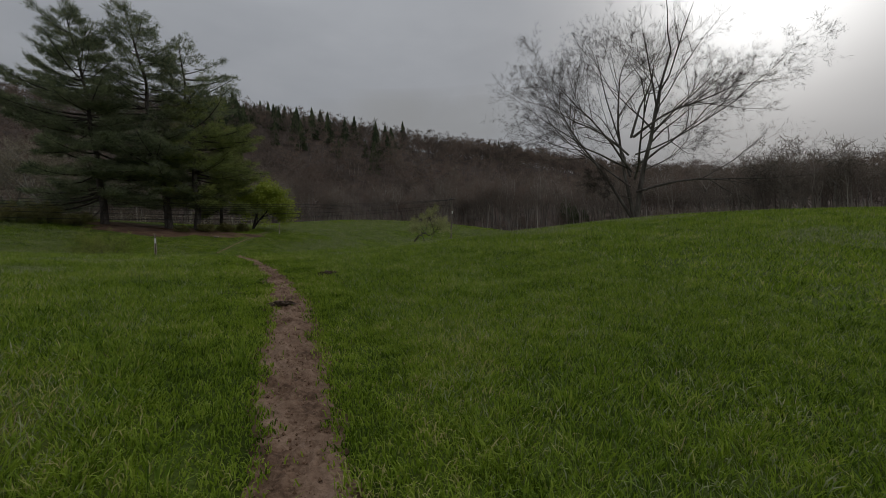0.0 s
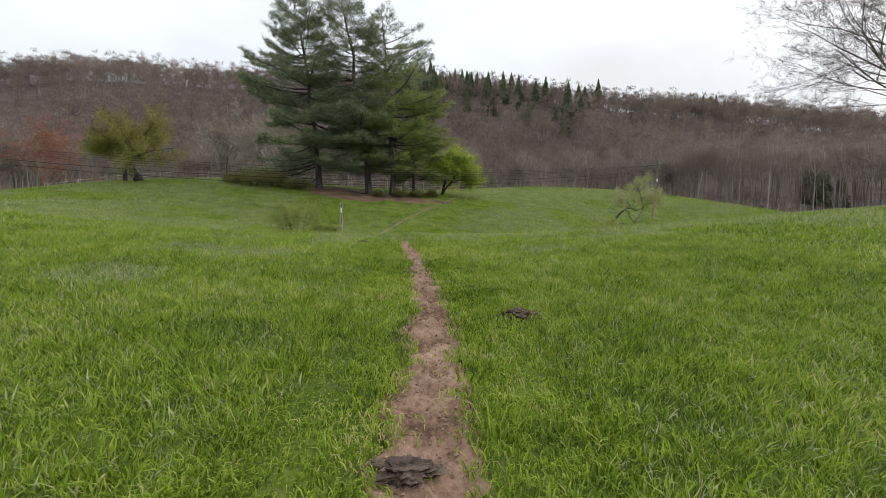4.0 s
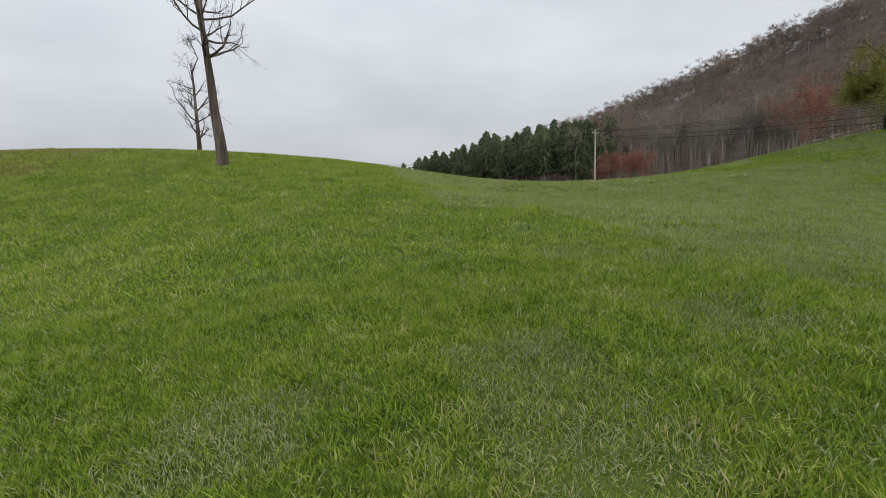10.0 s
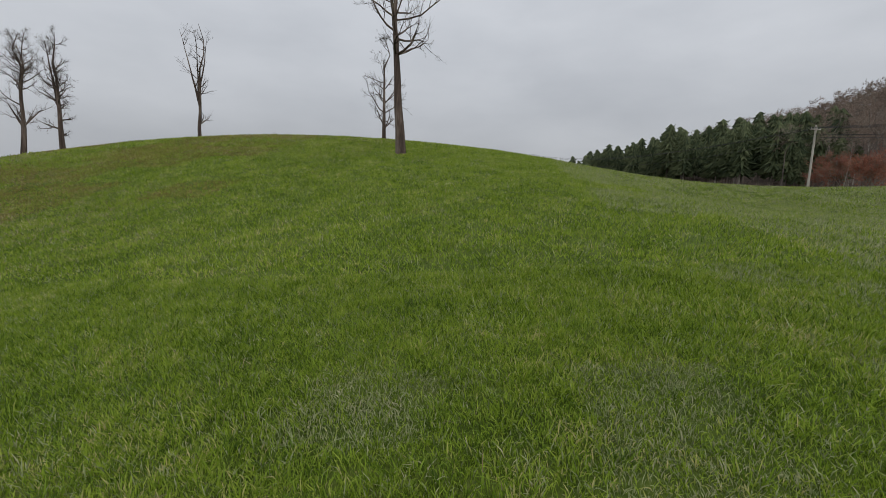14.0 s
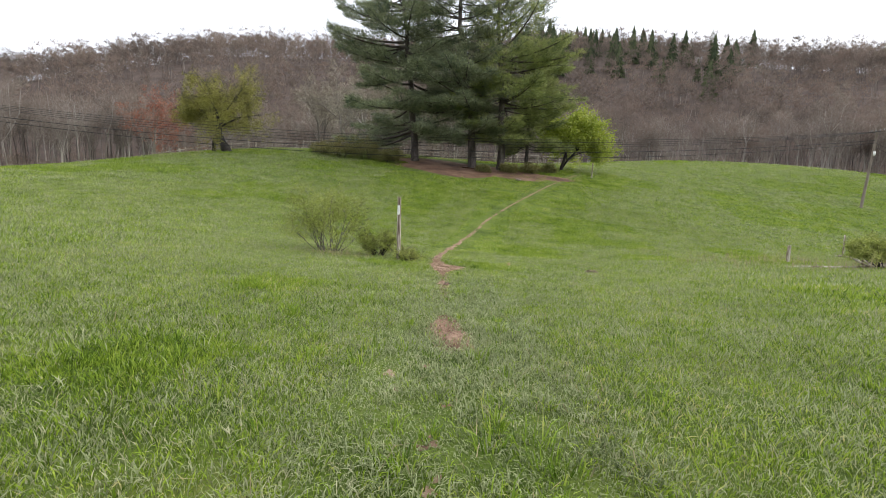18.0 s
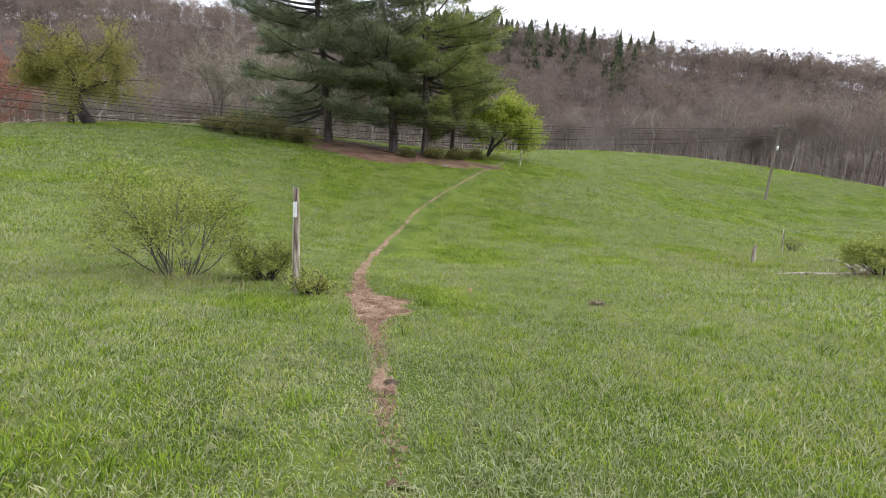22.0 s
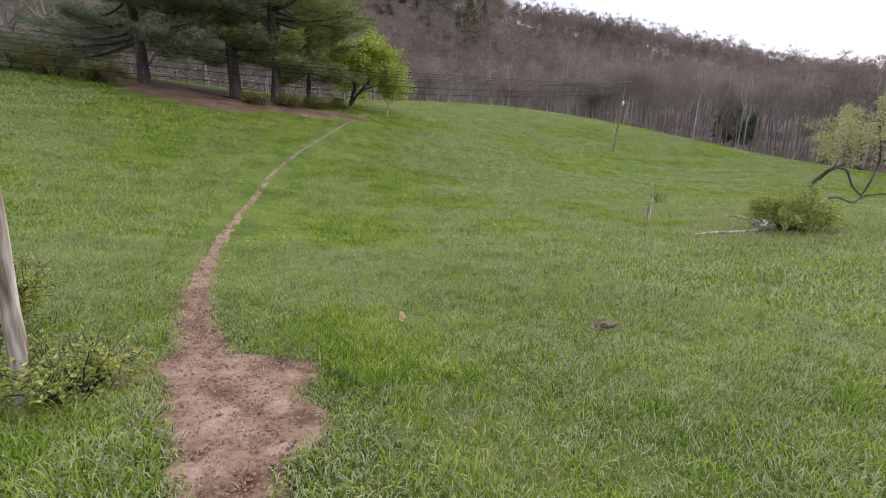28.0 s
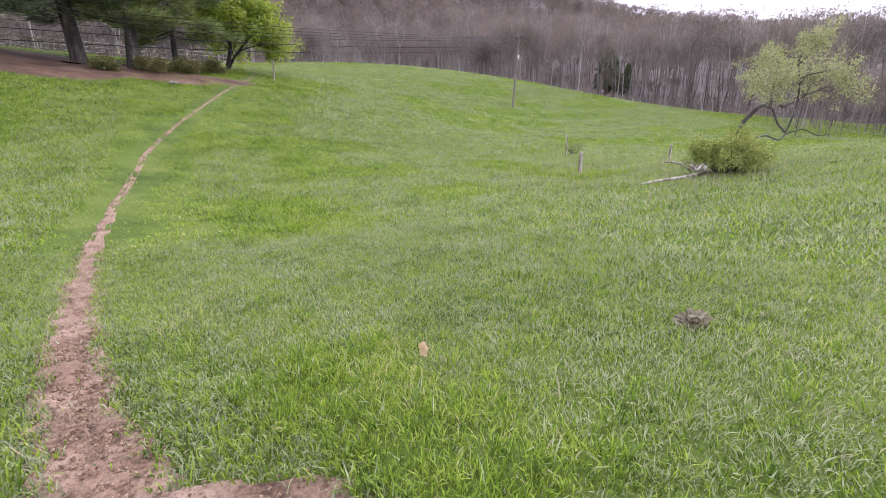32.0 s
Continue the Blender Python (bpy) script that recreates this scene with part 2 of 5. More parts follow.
OLIVE = leafy("young yellow-olive leaves", [(0.0, (0.17, 0.17, 0.04)), (0.5, (0.29, 0.28, 0.064)), (1.0, (0.41, 0.375, 0.105))], 0.5, 0.35)
PALE_LEAF = leafy("pale opening leaves", [(0.0, (0.26, 0.285, 0.10)), (0.5, (0.40, 0.415, 0.16)), (1.0, (0.55, 0.54, 0.27))], 0.5, 0.3)
SHRUB_LEAF = leafy("small shrub leaves", [(0.0, (0.19, 0.225, 0.05)), (0.5, (0.32, 0.34, 0.085)), (0.85, (0.42, 0.39, 0.14)), (1.0, (0.38, 0.27, 0.13))], 0.6, 0.25)
FROND = leafy("olive-green fronds", [(0.0, (0.18, 0.22, 0.04)), (0.5, (0.31, 0.355, 0.075)), (1.0, (0.47, 0.48, 0.15))], 0.55, 0.35)
TWIG_HAZE = leafy("bare twigs", [(0.0, (0.125, 0.102, 0.082)), (0.3, (0.17, 0.138, 0.113)), (0.55, (0.21, 0.166, 0.138)), (0.75, (0.245, 0.177, 0.142)), (1.0, (0.26, 0.232, 0.186))],
                  0.9, 0.3, 0.03, 0.1, 2.0, 0.16, 1.5, 0.35)
TWIG_BARE = leafy("fine bare twigs", [(0.0, (0.04, 0.033, 0.028)), (1.0, (0.11, 0.092, 0.075))], 0.9, 0.0)
TWIG_TAN = leafy("tan lichened twigs", [(0.0, (0.22, 0.19, 0.14)), (1.0, (0.45, 0.40, 0.31))], 0.9, 0.0)
RED_BUDS = leafy("red maple buds", [(0.0, (0.22, 0.07, 0.045)), (0.6, (0.34, 0.12, 0.075)), (1.0, (0.42, 0.2, 0.12))], 0.8, 0.25)
FAR_BARK = leafy("far bark", [(0.0, (0.1, 0.082, 0.07)), (0.6, (0.19, 0.162, 0.14)), (1.0, (0.36, 0.33, 0.29))], 0.9, 0.0, 0.08)
POST_WOOD = mottled("weathered grey-brown wood", [(0.3, (0.085, 0.06, 0.043)), (0.44, (0.24, 0.19, 0.145)), (0.6, (0.50, 0.45, 0.385))], 7, bump=1.0, fine=30, stretch=(1, 1, 0.12))
POLE_WOOD = mottled("utility pole wood", [(0.3, (0.12, 0.095, 0.075)), (0.6, (0.25, 0.21, 0.175))], 2, bump=0.5, fine=20, stretch=(1, 1, 0.1))
PALE_POLE = mottled("pale grey pole wood", [(0.3, (0.30, 0.27, 0.24)), (0.6, (0.48, 0.45, 0.41))], 2, bump=0.5, fine=20, stretch=(1, 1, 0.1))
WHITE_PAINT = mottled("flaking white paint", [(0.3, (0.55, 0.54, 0.51)), (0.5, (0.78, 0.78, 0.76))], 14, rough=0.7, bump=0.4, fine=60)
CABLE = material("black cable sheath", (0.02, 0.02, 0.022), 0.6)
STEEL = material("galvanised steel", (0.35, 0.36, 0.37), 0.45)
STEEL.node_tree.nodes["Principled BSDF"].inputs["Metallic"].default_value = 0.8
DRY_LEAF = mottled("dry tan leaf", [(0.3, (0.36, 0.22, 0.11)), (0.7, (0.58, 0.42, 0.25))], 20, rough=0.8)
STRAW = leafy("dead straw", [(0.0, (0.24, 0.19, 0.11)), (1.0, (0.46, 0.38, 0.23))], 0.8, 0.2)
NEEDLE_BED = mottled("brown needle bed", [(0.3, (0.075, 0.042, 0.026)), (0.55, (0.155, 0.09, 0.057)), (0.75, (0.22, 0.145, 0.095))], 0.7, bump=0.6, fine=12)
STONE = mottled("pale field stone", [(0.3, (0.22, 0.18, 0.14)), (0.7, (0.42, 0.36, 0.29))], 8, bump=0.7, fine=40)

# ------------------------------------------------------------------ mesh helpers


class Buf:
    """Collects vertices and faces of one mesh."""

    def __init__(self):
        self.v, self.f, self.n = [], [], 0

    def add(self, verts, faces):
        self.v.append(np.asarray(verts, np.float32).reshape(-1, 3))
        self.f.append(np.asarray(faces, np.int32) + self.n)
        self.n += len(self.v[-1])

    def tris(self, corners):
        """Loose triangles: an array of (n, 3, 3)."""
        c = np.asarray(corners, np.float32).reshape(-1, 3)
        self.add(c, np.arange(len(c)).reshape(-1, 3))

    def tube(self, pts, radii, sides=6):
        p, r = np.asarray(pts, float), np.asarray(radii, float)
        d = np.gradient(p, axis=0)
        d /= np.linalg.norm(d, axis=1, keepdims=True) + 1e-9
        ref = np.where(np.abs(d[:, 2:3]) > 0.9, [[1.0, 0, 0]], [[0, 0, 1.0]])
        a = np.cross(d, ref)
        a /= np.linalg.norm(a, axis=1, keepdims=True) + 1e-9
        b = np.cross(d, a)
        an = np.arange(sides) * 2 * math.pi / sides
        ring = p[:, None] + r[:, None, None] * (np.cos(an)[None, :, None] * a[:, None] + np.sin(an)[None, :, None] * b[:, None])
        k = np.arange(len(p) - 1)[:, None] * sides
        i = np.arange(sides)[None]
        j = (i + 1) % sides
        q = np.stack([k + i, k + j, k + sides + j, k + sides + i], -1).reshape(-1, 4)
        t = np.concatenate([q[:, [0, 1, 2]], q[:, [0, 2, 3]]])
        self.add(ring.reshape(-1, 3), t)

    def mesh(self, name, mat, smooth=True):
        me = bpy.data.meshes.new(name)
        v = np.concatenate(self.v)
        f = np.concatenate(self.f)
        me.vertices.add(len(v))
        me.vertices.foreach_set("co", v.ravel())
        me.loops.add(f.size)
        me.loops.foreach_set("vertex_index", f.ravel())
        me.polygons.add(len(f))
        me.polygons.foreach_set("loop_start", np.arange(len(f)) * 3)
        me.polygons.foreach_set("use_smooth", np.full(len(f), smooth))
        me.materials.append(mat)
        me.update(calc_edges=True)
        return me


def part(name, buf, mat, parent=None, label="", smooth=True):
    me = buf.mesh(name, mat, smooth) if isinstance(buf, Buf) else buf
    ob = new(name, me)
    if parent:
        ob.parent = parent
    if label:
        ob["label"] = label
    return ob


def thing(name, label, category, at=(0, 0, 0), group="", kind=""):
    ob = new(name)
    ob.location = at
    return tagged(ob, label, category, group, kind)


def unit(n, rng):
    d = rng.normal(size=(n, 3))
    return d / np.linalg.norm(d, axis=1, keepdims=True)


def slivers(centres, length, width, rng, way=None, spread=1.0):
    """Thin triangles, one at each centre; way: the direction that they roughly follow."""
    n = len(centres)
    d = unit(n, rng) * spread
    if way is not None:
        d = d + way
        d /= np.linalg.norm(d, axis=1, keepdims=True) + 1e-9
    s = np.cross(d, unit(n, rng))
    s /= np.linalg.norm(s, axis=1, keepdims=True) + 1e-9
    ln = length * rng.uniform(0.6, 1.3, (n, 1))
    wd = width * rng.uniform(0.6, 1.3, (n, 1))
    return np.stack([centres - s * wd / 2, centres + s * wd / 2, centres + d * ln], 1)


# ------------------------------------------------------------------ the lie of the land
GRID_X, GRID_Y, SPAN = np.arange(-72, 73, 18.0), np.arange(-54, 109, 18.0), 15.0
SWELL = np.array([
    [-0.16, -0.67, -1.13, -1.24, -2.37, -1.25, -0.19, -0.07, -0.01], [-0.71, -1.4, -0.1, 1.24, -1.44, -0.47, -0.06, -0.33, 0.0],
    [-1.41, 1.15, 3.43, 1.4, -2.16, 0.65, 0.73, 0.2, 0.58], [-2.08, 3.22, 1.32, 0.75, -1.05, -0.39, 0.12, 1.0, 1.2],
    [0.0, 1.95, 0.76, 2.22, 0.44, 3.55, 0.65, -0.62, -0.44], [1.02, -0.4, 0.43, -0.01, -2.18, -0.6, 0.39, 0.26, -0.52],
    [-0.92, 1.14, 2.78, 1.77, 3.14, 0.31, -1.42, 1.21, 0.75], [-0.61, 0.59, 3.2, 2.38, 0.68, 2.12, 1.06, 1.95, -0.32],
    [-0.14, -0.13, 1.1, 2.25, 3.24, 4.05, 4.35, 2.53, -0.41], [-0.02, -0.06, 0.0, 0.04, 0.21, 0.08, -0.85, -0.76, -0.26]])
SKY_AZ = [-180, -110, -90, -75, -62, -49, -36, -22, 1, 10, 21, 35, 49, 60, 72, 95, 180]
CREST = [0, 0, 2, 10, 31, 56, 80, 88, 97, 91, 80, 66, 44, 34, 26, 13, 0]


def smooth(a, b, x):
    t = np.clip((x - a) / (b - a), 0, 1)
    return t * t * (3 - 2 * t)


def ground_z(x, y):
    """The height of the ground: the rolling pasture, and the wooded hills round it."""
    x, y = np.asarray(x, float), np.asarray(y, float)
    z = np.zeros(np.broadcast(x, y).shape)
    for j, cy in enumerate(GRID_Y):
        for i, cx in enumerate(GRID_X):
            z = z + SWELL[j, i] * np.exp(-((x - cx) ** 2 + (y - cy) ** 2) / (2 * SPAN ** 2))
    r = np.hypot(x, y - 8)
    az = np.degrees(np.arctan2(x, y - 8))
    crest = np.interp(az, SKY_AZ, CREST)
    low = np.interp(az, [-180, -130, -95, -70, 100, 140, 180], [-9, -9, -5, 3, 3, -6, -9])
    hill = crest * smooth(86, 330, r) + low * smooth(66, 115, r) + np.minimum(low + 5, 0) * 12 * smooth(90, 420, r) - 0.6 * crest * smooth(330, 700, r)
    # a shallow dip in the near rim towards the low pole
    dip = 1.6 * np.exp(-((x + 25) ** 2 / 128 + (y - 20.5) ** 2 / 60))
    return z + hill - dip


def gz(x, y):
    return float(ground_z(x, y))


PATH = [(-0.1, -4), (0.05, 0.3), (0.23, 1.96), (0.40, 3.57), (0.51, 4.92), (0.64, 6.2), (0.66, 7.3), (0.55, 8.9), (0.43, 10.6),
        (0.24, 12.4), (-0.03, 14), (-0.62, 17.1), (-1.2, 19.7), (-1.6, 21.8), (-2.1, 23.7), (-2.65, 26.1), (-3.0, 29.7),
        (-3.1, 34), (-2.72, 40.5), (-2.1, 43.5), (-1.35, 46.2), (0.8, 52.6), (4.4, 63)]
PATH_X, PATH_Y = np.array(PATH).T


def path_x(y):
    """The middle of the trodden path."""
    y = np.asarray(y, float)
    s = 0
    for o in (-0.8, -0.4, 0, 0.4, 0.8):
        s = s + np.interp(y + o, PATH_Y, PATH_X) / 5
    return s


def path_half(y):
    """Half the width of the bare dirt."""
    return np.interp(y, [-4, 2, 6, 8, 9.5, 11, 12.6, 13.3, 13.7, 14.3, 14.6, 16.55, 16.75, 17.4, 17.75, 18.9, 21.2, 22.4, 23.3, 24.6, 26, 33, 63],
                     [0.17, 0.175, 0.2, 0.17, 0.12, 0.15, 0.13, 0.03, 0.09, 0.09, 0.0, 0.0, 0.15, 0.15, 0.02, 0.035, 0.07, 0.17, 0.21, 0.2, 0.16, 0.1, 0.055])


def micro(x, y):
    """Small unevenness of the turf near the path."""
    return 0.012 * np.exp(-((x / 12) ** 2 + ((y - 12) / 22) ** 2)) * np.sin(x * 2.3 + 1.7 * np.sin(y * 1.1)) * np.cos(y * 1.9 + np.sin(x * 1.3))


def graded(lo, hi, step, far, grow=1.12):
    c = list(np.arange(lo, hi + 1e-6, step))
    s = step
    while c[-1] < far:
        s *= grow
        c.append(c[-1] + s)
    s = step
    while c[0] > -far:
        s *= grow
        c.insert(0, c[0] - s)
    return np.array(c)


xs, ys = graded(-7, 6, 0.22, 900), graded(-2, 32, 0.25, 900)
gxx, gyy = np.meshgrid(xs, ys)
gzz = ground_z(gxx, gyy)
gzz = gzz + micro(gxx, gyy)
dp = np.abs(gxx - path_x(gyy))
gzz = gzz - 0.6 * path_half(gyy) * np.exp(-(dp / (0.12 + path_half(gyy))) ** 4) * (gyy < 31)
side_off = gxx - path_x(gyy)
gzz = gzz - 0.08 * smooth(21.3, 21.9, gyy) * (1 - smooth(24.2, 24.7, gyy)) * smooth(-0.55, -0.3, side_off) * (1 - smooth(0.68, 0.9, side_off))
nx, ny = len(xs), len(ys)
idx = np.arange(nx * ny).reshape(ny, nx)
a, b, c, d = idx[:-1, :-1].ravel(), idx[:-1, 1:].ravel(), idx[1:, 1:].ravel(), idx[1:, :-1].ravel()
buf = Buf()
buf.add(np.stack([gxx, gyy, gzz], -1).reshape(-1, 3), np.concatenate([np.stack([a, b, c], 1), np.stack([a, c, d], 1)]))
ground = part("ground", buf, TURF)
ground.data.materials.append(LITTER)
cxx, cyy = (gxx[:-1, :-1] + gxx[1:, 1:]) / 2, (gyy[:-1, :-1] + gyy[1:, 1:]) / 2
edge = np.hypot(cxx / 1.0, (cyy - 22) / 1.03) + 3 * np.sin(cxx * 0.21) + 2 * np.sin(cyy * 0.33)
bearing = np.degrees(np.arctan2(cxx, cyy - 8))
wood = ((edge > np.interp(bearing, [50, 53.5, 64, 70], [83, 53, 53, 83])) & (np.abs(bearing + 2) < 104)).ravel()
ground.data.polygons.foreach_set("material_index", np.concatenate([wood, wood]).astype(np.int32))
tagged(ground, "rolling green pasture with short spring grass, woods beyond", "ground", kind="structure")


def vnoise(x, y, seed=0):
    """Smooth value noise, 0 to 1, on a plane."""
    x, y = np.asarray(x, float), np.asarray(y, float)
    i, j = np.floor(x), np.floor(y)
    u, v = x - i, y - j
    u, v = u * u * (3 - 2 * u), v * v * (3 - 2 * v)

    def h(a, b):
        s = np.sin(a * 127.1 + b * 311.7 + seed * 74.7) * 43758.5453
        return s - np.floor(s)

    return (h(i, j) * (1 - u) + h(i + 1, j) * u) * (1 - v) + (h(i, j + 1) * (1 - u) + h(i + 1, j + 1) * u) * v


# ------------------------------------------------------------------ the trodden path
def path_edges(y):
    w = path_half(y)
    lump = smooth(21.8, 22.6, y) * (1 - smooth(23.65, 23.95, y))
    left = w * (0.75 + 0.5 * vnoise(y * 3.1, 0, 3)) + w * 0.5 * (vnoise(y * 11, 5, 4) - 0.5) + (0.05 + 0.1 * smooth(23.3, 23.6, y)) * lump
    right = w * (0.75 + 0.5 * vnoise(y * 2.7, 9, 5)) + w * 0.5 * (vnoise(y * 12, 2, 6) - 0.5) + (0.3 + 0.22 * smooth(22.8, 23.4, y)) * lump * (0.45 + 0.7 * vnoise(y * 3, 1, 8) + 0.35 * vnoise(y * 14, 4, 8))
    return left, right


def strip(y0, y1, step):
    yy = np.arange(y0, y1, step)
    l, r = path_edges(yy)
    near = 0.05 * (yy < 30) * (l + r > 0.07)
    l, r = l + near * (0.5 + vnoise(yy * 19, 3, 14)), r + near * (0.5 + vnoise(yy * 21, 6, 15))
    cols = 25
    t = np.linspace(0, 1, cols)
    X = path_x(yy)[:, None] + (-l[:, None] + (l + r)[:, None] * t[None])
    Y = np.repeat(yy[:, None], cols, 1)
    Z = ground_z(X, Y) + micro(X, Y) - 0.03
    edge = np.minimum(t, 1 - t)[None] * 2
    rough = (vnoise(X * 6, Y * 6, 1) - 0.5) * 0.025 + (vnoise(X * 17, Y * 17, 2) - 0.5) * 0.03 + (vnoise(X * 37, Y * 37, 9) - 0.5) * 0.045
    rough = rough * (1 - 0.35 * smooth(21, 22, Y)) - 0.022 * smooth(0.62, 0.78, vnoise(X * 11 + 3, Y * 8, 7))
    lift = np.where(edge < 0.01, -0.03, 0.016 + 0.024 * (Y > 30))
    Z = Z + lift + rough * np.clip(edge * 3, 0, 1)
    n = len(yy)
    ix = np.arange(n * cols).reshape(n, cols)
    a, b, c, d = ix[:-1, :-1].ravel(), ix[:-1, 1:].ravel(), ix[1:, 1:].ravel(), ix[1:, :-1].ravel()
    keep = np.repeat((l + r)[:-1] > np.where(yy[:-1] > 31, 0.088, 0.07), cols - 1)
    f = np.concatenate([np.stack([a, b, c], 1)[keep], np.stack([a, c, d], 1)[keep]])
    return np.stack([X, Y, Z], -1).reshape(-1, 3), f


# small bare patches where the path fades into the turf
PATCHES = [(-0.36, 15.5, 0.07), (-0.84, 15.9, 0.08), (-0.36, 15.02, 0.1), (-0.28, 14.7, 0.1), (-0.7, 15.65, 0.06), (-0.62, 16.1, 0.06),
           (-2.75, 24.0, 0.14), (-2.55, 23.5, 0.1)]


def bare_patch(x, y, r, seed):
    a, q = np.linspace(0, 6.283, 33)[:-1], np.linspace(0, 1, 8)
    rim = r * (0.3 + 1.1 * vnoise(np.cos(a) * 2 + 9 * seed, np.sin(a) * 2, seed) + 0.3 * (vnoise(np.cos(a) * 6, np.sin(a) * 6, seed + 40) - 0.5))
    X, Y = x + np.outer(q, np.cos(a) * rim), y + np.outer(q, np.sin(a) * rim * 1.3)
    Z = ground_z(X, Y) + micro(X, Y) + 0.004 - 0.03 * q[:, None] ** 3 + (vnoise(X * 25, Y * 25, 3) - 0.5) * 0.02
    ix = np.arange(8 * 32).reshape(8, 32)
    jx = np.roll(ix, -1, 1)
    f = np.concatenate([np.stack([ix[:-1], ix[1:], jx[1:]], -1).reshape(-1, 3), np.stack([ix[:-1], jx[1:], jx[:-1]], -1).reshape(-1, 3)])
    return np.stack([X, Y, Z], -1).reshape(-1, 3), f


buf = Buf()
for n, (x, y, r) in enumerate(PATCHES):
    buf.add(*bare_patch(x, y, r, n))
buf.add(*strip(-3.5, 30.5, 0.026))
buf.add(*strip(29.9, 62.5, 0.2))
tagged(part("path", buf, DIRT), "narrow trodden path of bare reddish-brown dirt with hoof marks", "path", kind="structure")


# ------------------------------------------------------------------ growing things
def turn(v, axis, ang):
    axis = axis / (np.linalg.norm(axis) + 1e-9)
    return v * math.cos(ang) + np.cross(axis, v) * math.sin(ang) + axis * (axis @ v) * (1 - math.cos(ang))


def grow(out, rng, start, way, length, radius, level, levels, rule, limb=0):
    """One limb and, from it, smaller ones. out collects (points, radii, level, limb)."""
    wander, lift, angle, ratio, kids, taper = rule
    n = 7 if level == 0 else 5 if level < 3 else 4 if level == 3 else 3
    pts, d = [np.array(start, float)], np.array(way, float)
    for _ in range(n - 1):
        d = d + rng.normal(size=3) * wander + np.array([0, 0, lift[min(level, len(lift) - 1)]])
        d /= np.linalg.norm(d)
        pts.append(pts[-1] + d * length / (n - 1))
    rad = radius * np.linspace(1, taper if level < levels else 0.3, n)
    out.append((np.array(pts), rad, level, limb))
    if level >= levels:
        return
    k = kids[min(level, len(kids) - 1)]
    roll = rng.uniform(0, 6.28)
    for i in range(k):
        t = rng.uniform(0.3, 1.0) if level else rng.uniform(0.42, 1.0)
        if i == 0:
            t = 1.0
        q = t * (n - 1)
        a = min(int(q), n - 2)
        at = pts[a] + (pts[a + 1] - pts[a]) * (q - a)
        base = pts[a + 1] - pts[a]
        base /= np.linalg.norm(base)
        side = np.cross(base, [0.3, 0.2, 1.0])
        side = turn(side, base, roll + i * 2.4)
        new_way = turn(base, side, angle * rng.uniform(0.55, 1.35) * (0.45 if i == 0 else 1))
        r = (rad[a] + (rad[a + 1] - rad[a]) * (q - a)) * (0.85 if i == 0 else rng.uniform(0.45, 0.75))
        grow(out, rng, at, new_way, length * ratio * rng.uniform(0.7, 1.25) * (1.15 - 0.35 * t), r, level + 1, levels, rule, limb if level else limb * 100 + i + 1)


def tree_thing(name, label, x, y, limbs, bark, group="", twig=None, twig_n=0, twig_len=0.5, twig_w=0.02, leaf=None, leaf_n=0, leaf_size=0.12,
               leaf_droop=0.0, sink=0.15, seed=0, min_sides=3):
    """A tree from its grown limbs: trunk, branches and, as they show, twigs and leaves."""
    rng = np.random.default_rng(1000 + seed)
    z0 = gz(x, y) - sink
    ob = thing(name, label, "tree" if "shrub" not in name and "bush" not in name else "shrub", (x, y, z0), group)
    trunk, boughs = Buf(), {}
    tips, ways = [], []
    for pts, rad, level, limb in limbs:
        k = [0, -1] if level >= 3 else slice(None)
        (trunk if level == 0 else boughs.setdefault(limb, Buf())).tube(pts[k], rad[k], 9 if level == 0 else 6 if level == 1 else max(min_sides, 5 - level))
        if level >= 2:
            tips.append(pts[1:])
            ways.append(np.gradient(pts, axis=0)[1:])
    part("trunk", trunk, bark, ob)
    for bough in boughs.values():
        part("bough", bough, bark, ob)
    if tips:
        tips, ways = np.concatenate(tips), np.concatenate(ways)
        ways /= np.linalg.norm(ways, axis=1, keepdims=True) + 1e-9
        if twig_n:
            k = rng.integers(0, len(tips), twig_n)
            b = Buf()
            b.tris(slivers(tips[k] + rng.normal(size=(twig_n, 3)) * 0.04, twig_len, twig_w, rng, ways[k] * 0.9, 0.7))
            tagged(part("twig_mass", b, twig, ob), kind="stuff")
        if leaf_n:
            k = rng.integers(0, len(tips), leaf_n)
            c = tips[k] + rng.normal(size=(leaf_n, 3)) * leaf_size * 1.6
            c[:, 2] -= leaf_droop * rng.uniform(0, 1, leaf_n)
            b = Buf()
            t1 = slivers(c, leaf_size, leaf_size * 0.75, rng)
            t2 = t1.copy()
            t2[:, 2] = t1[:, 0] * 0.55 + t1[:, 1] * 0.45 - (t1[:, 2] - (t1[:, 0] + t1[:, 1]) / 2) * 0.8
            b.tris(np.concatenate([t1, t2[:, ::-1]]))
            part("crown", b, leaf, ob)
    return ob


def shape(rng, stems, levels, rule):
    out = []
    for n, (start, way, length, radius) in enumerate(stems):
        w = np.array(way, float)
        grow(out, rng, start, w / np.linalg.norm(w), length, radius, 0, levels, rule, n + 1)
    return out


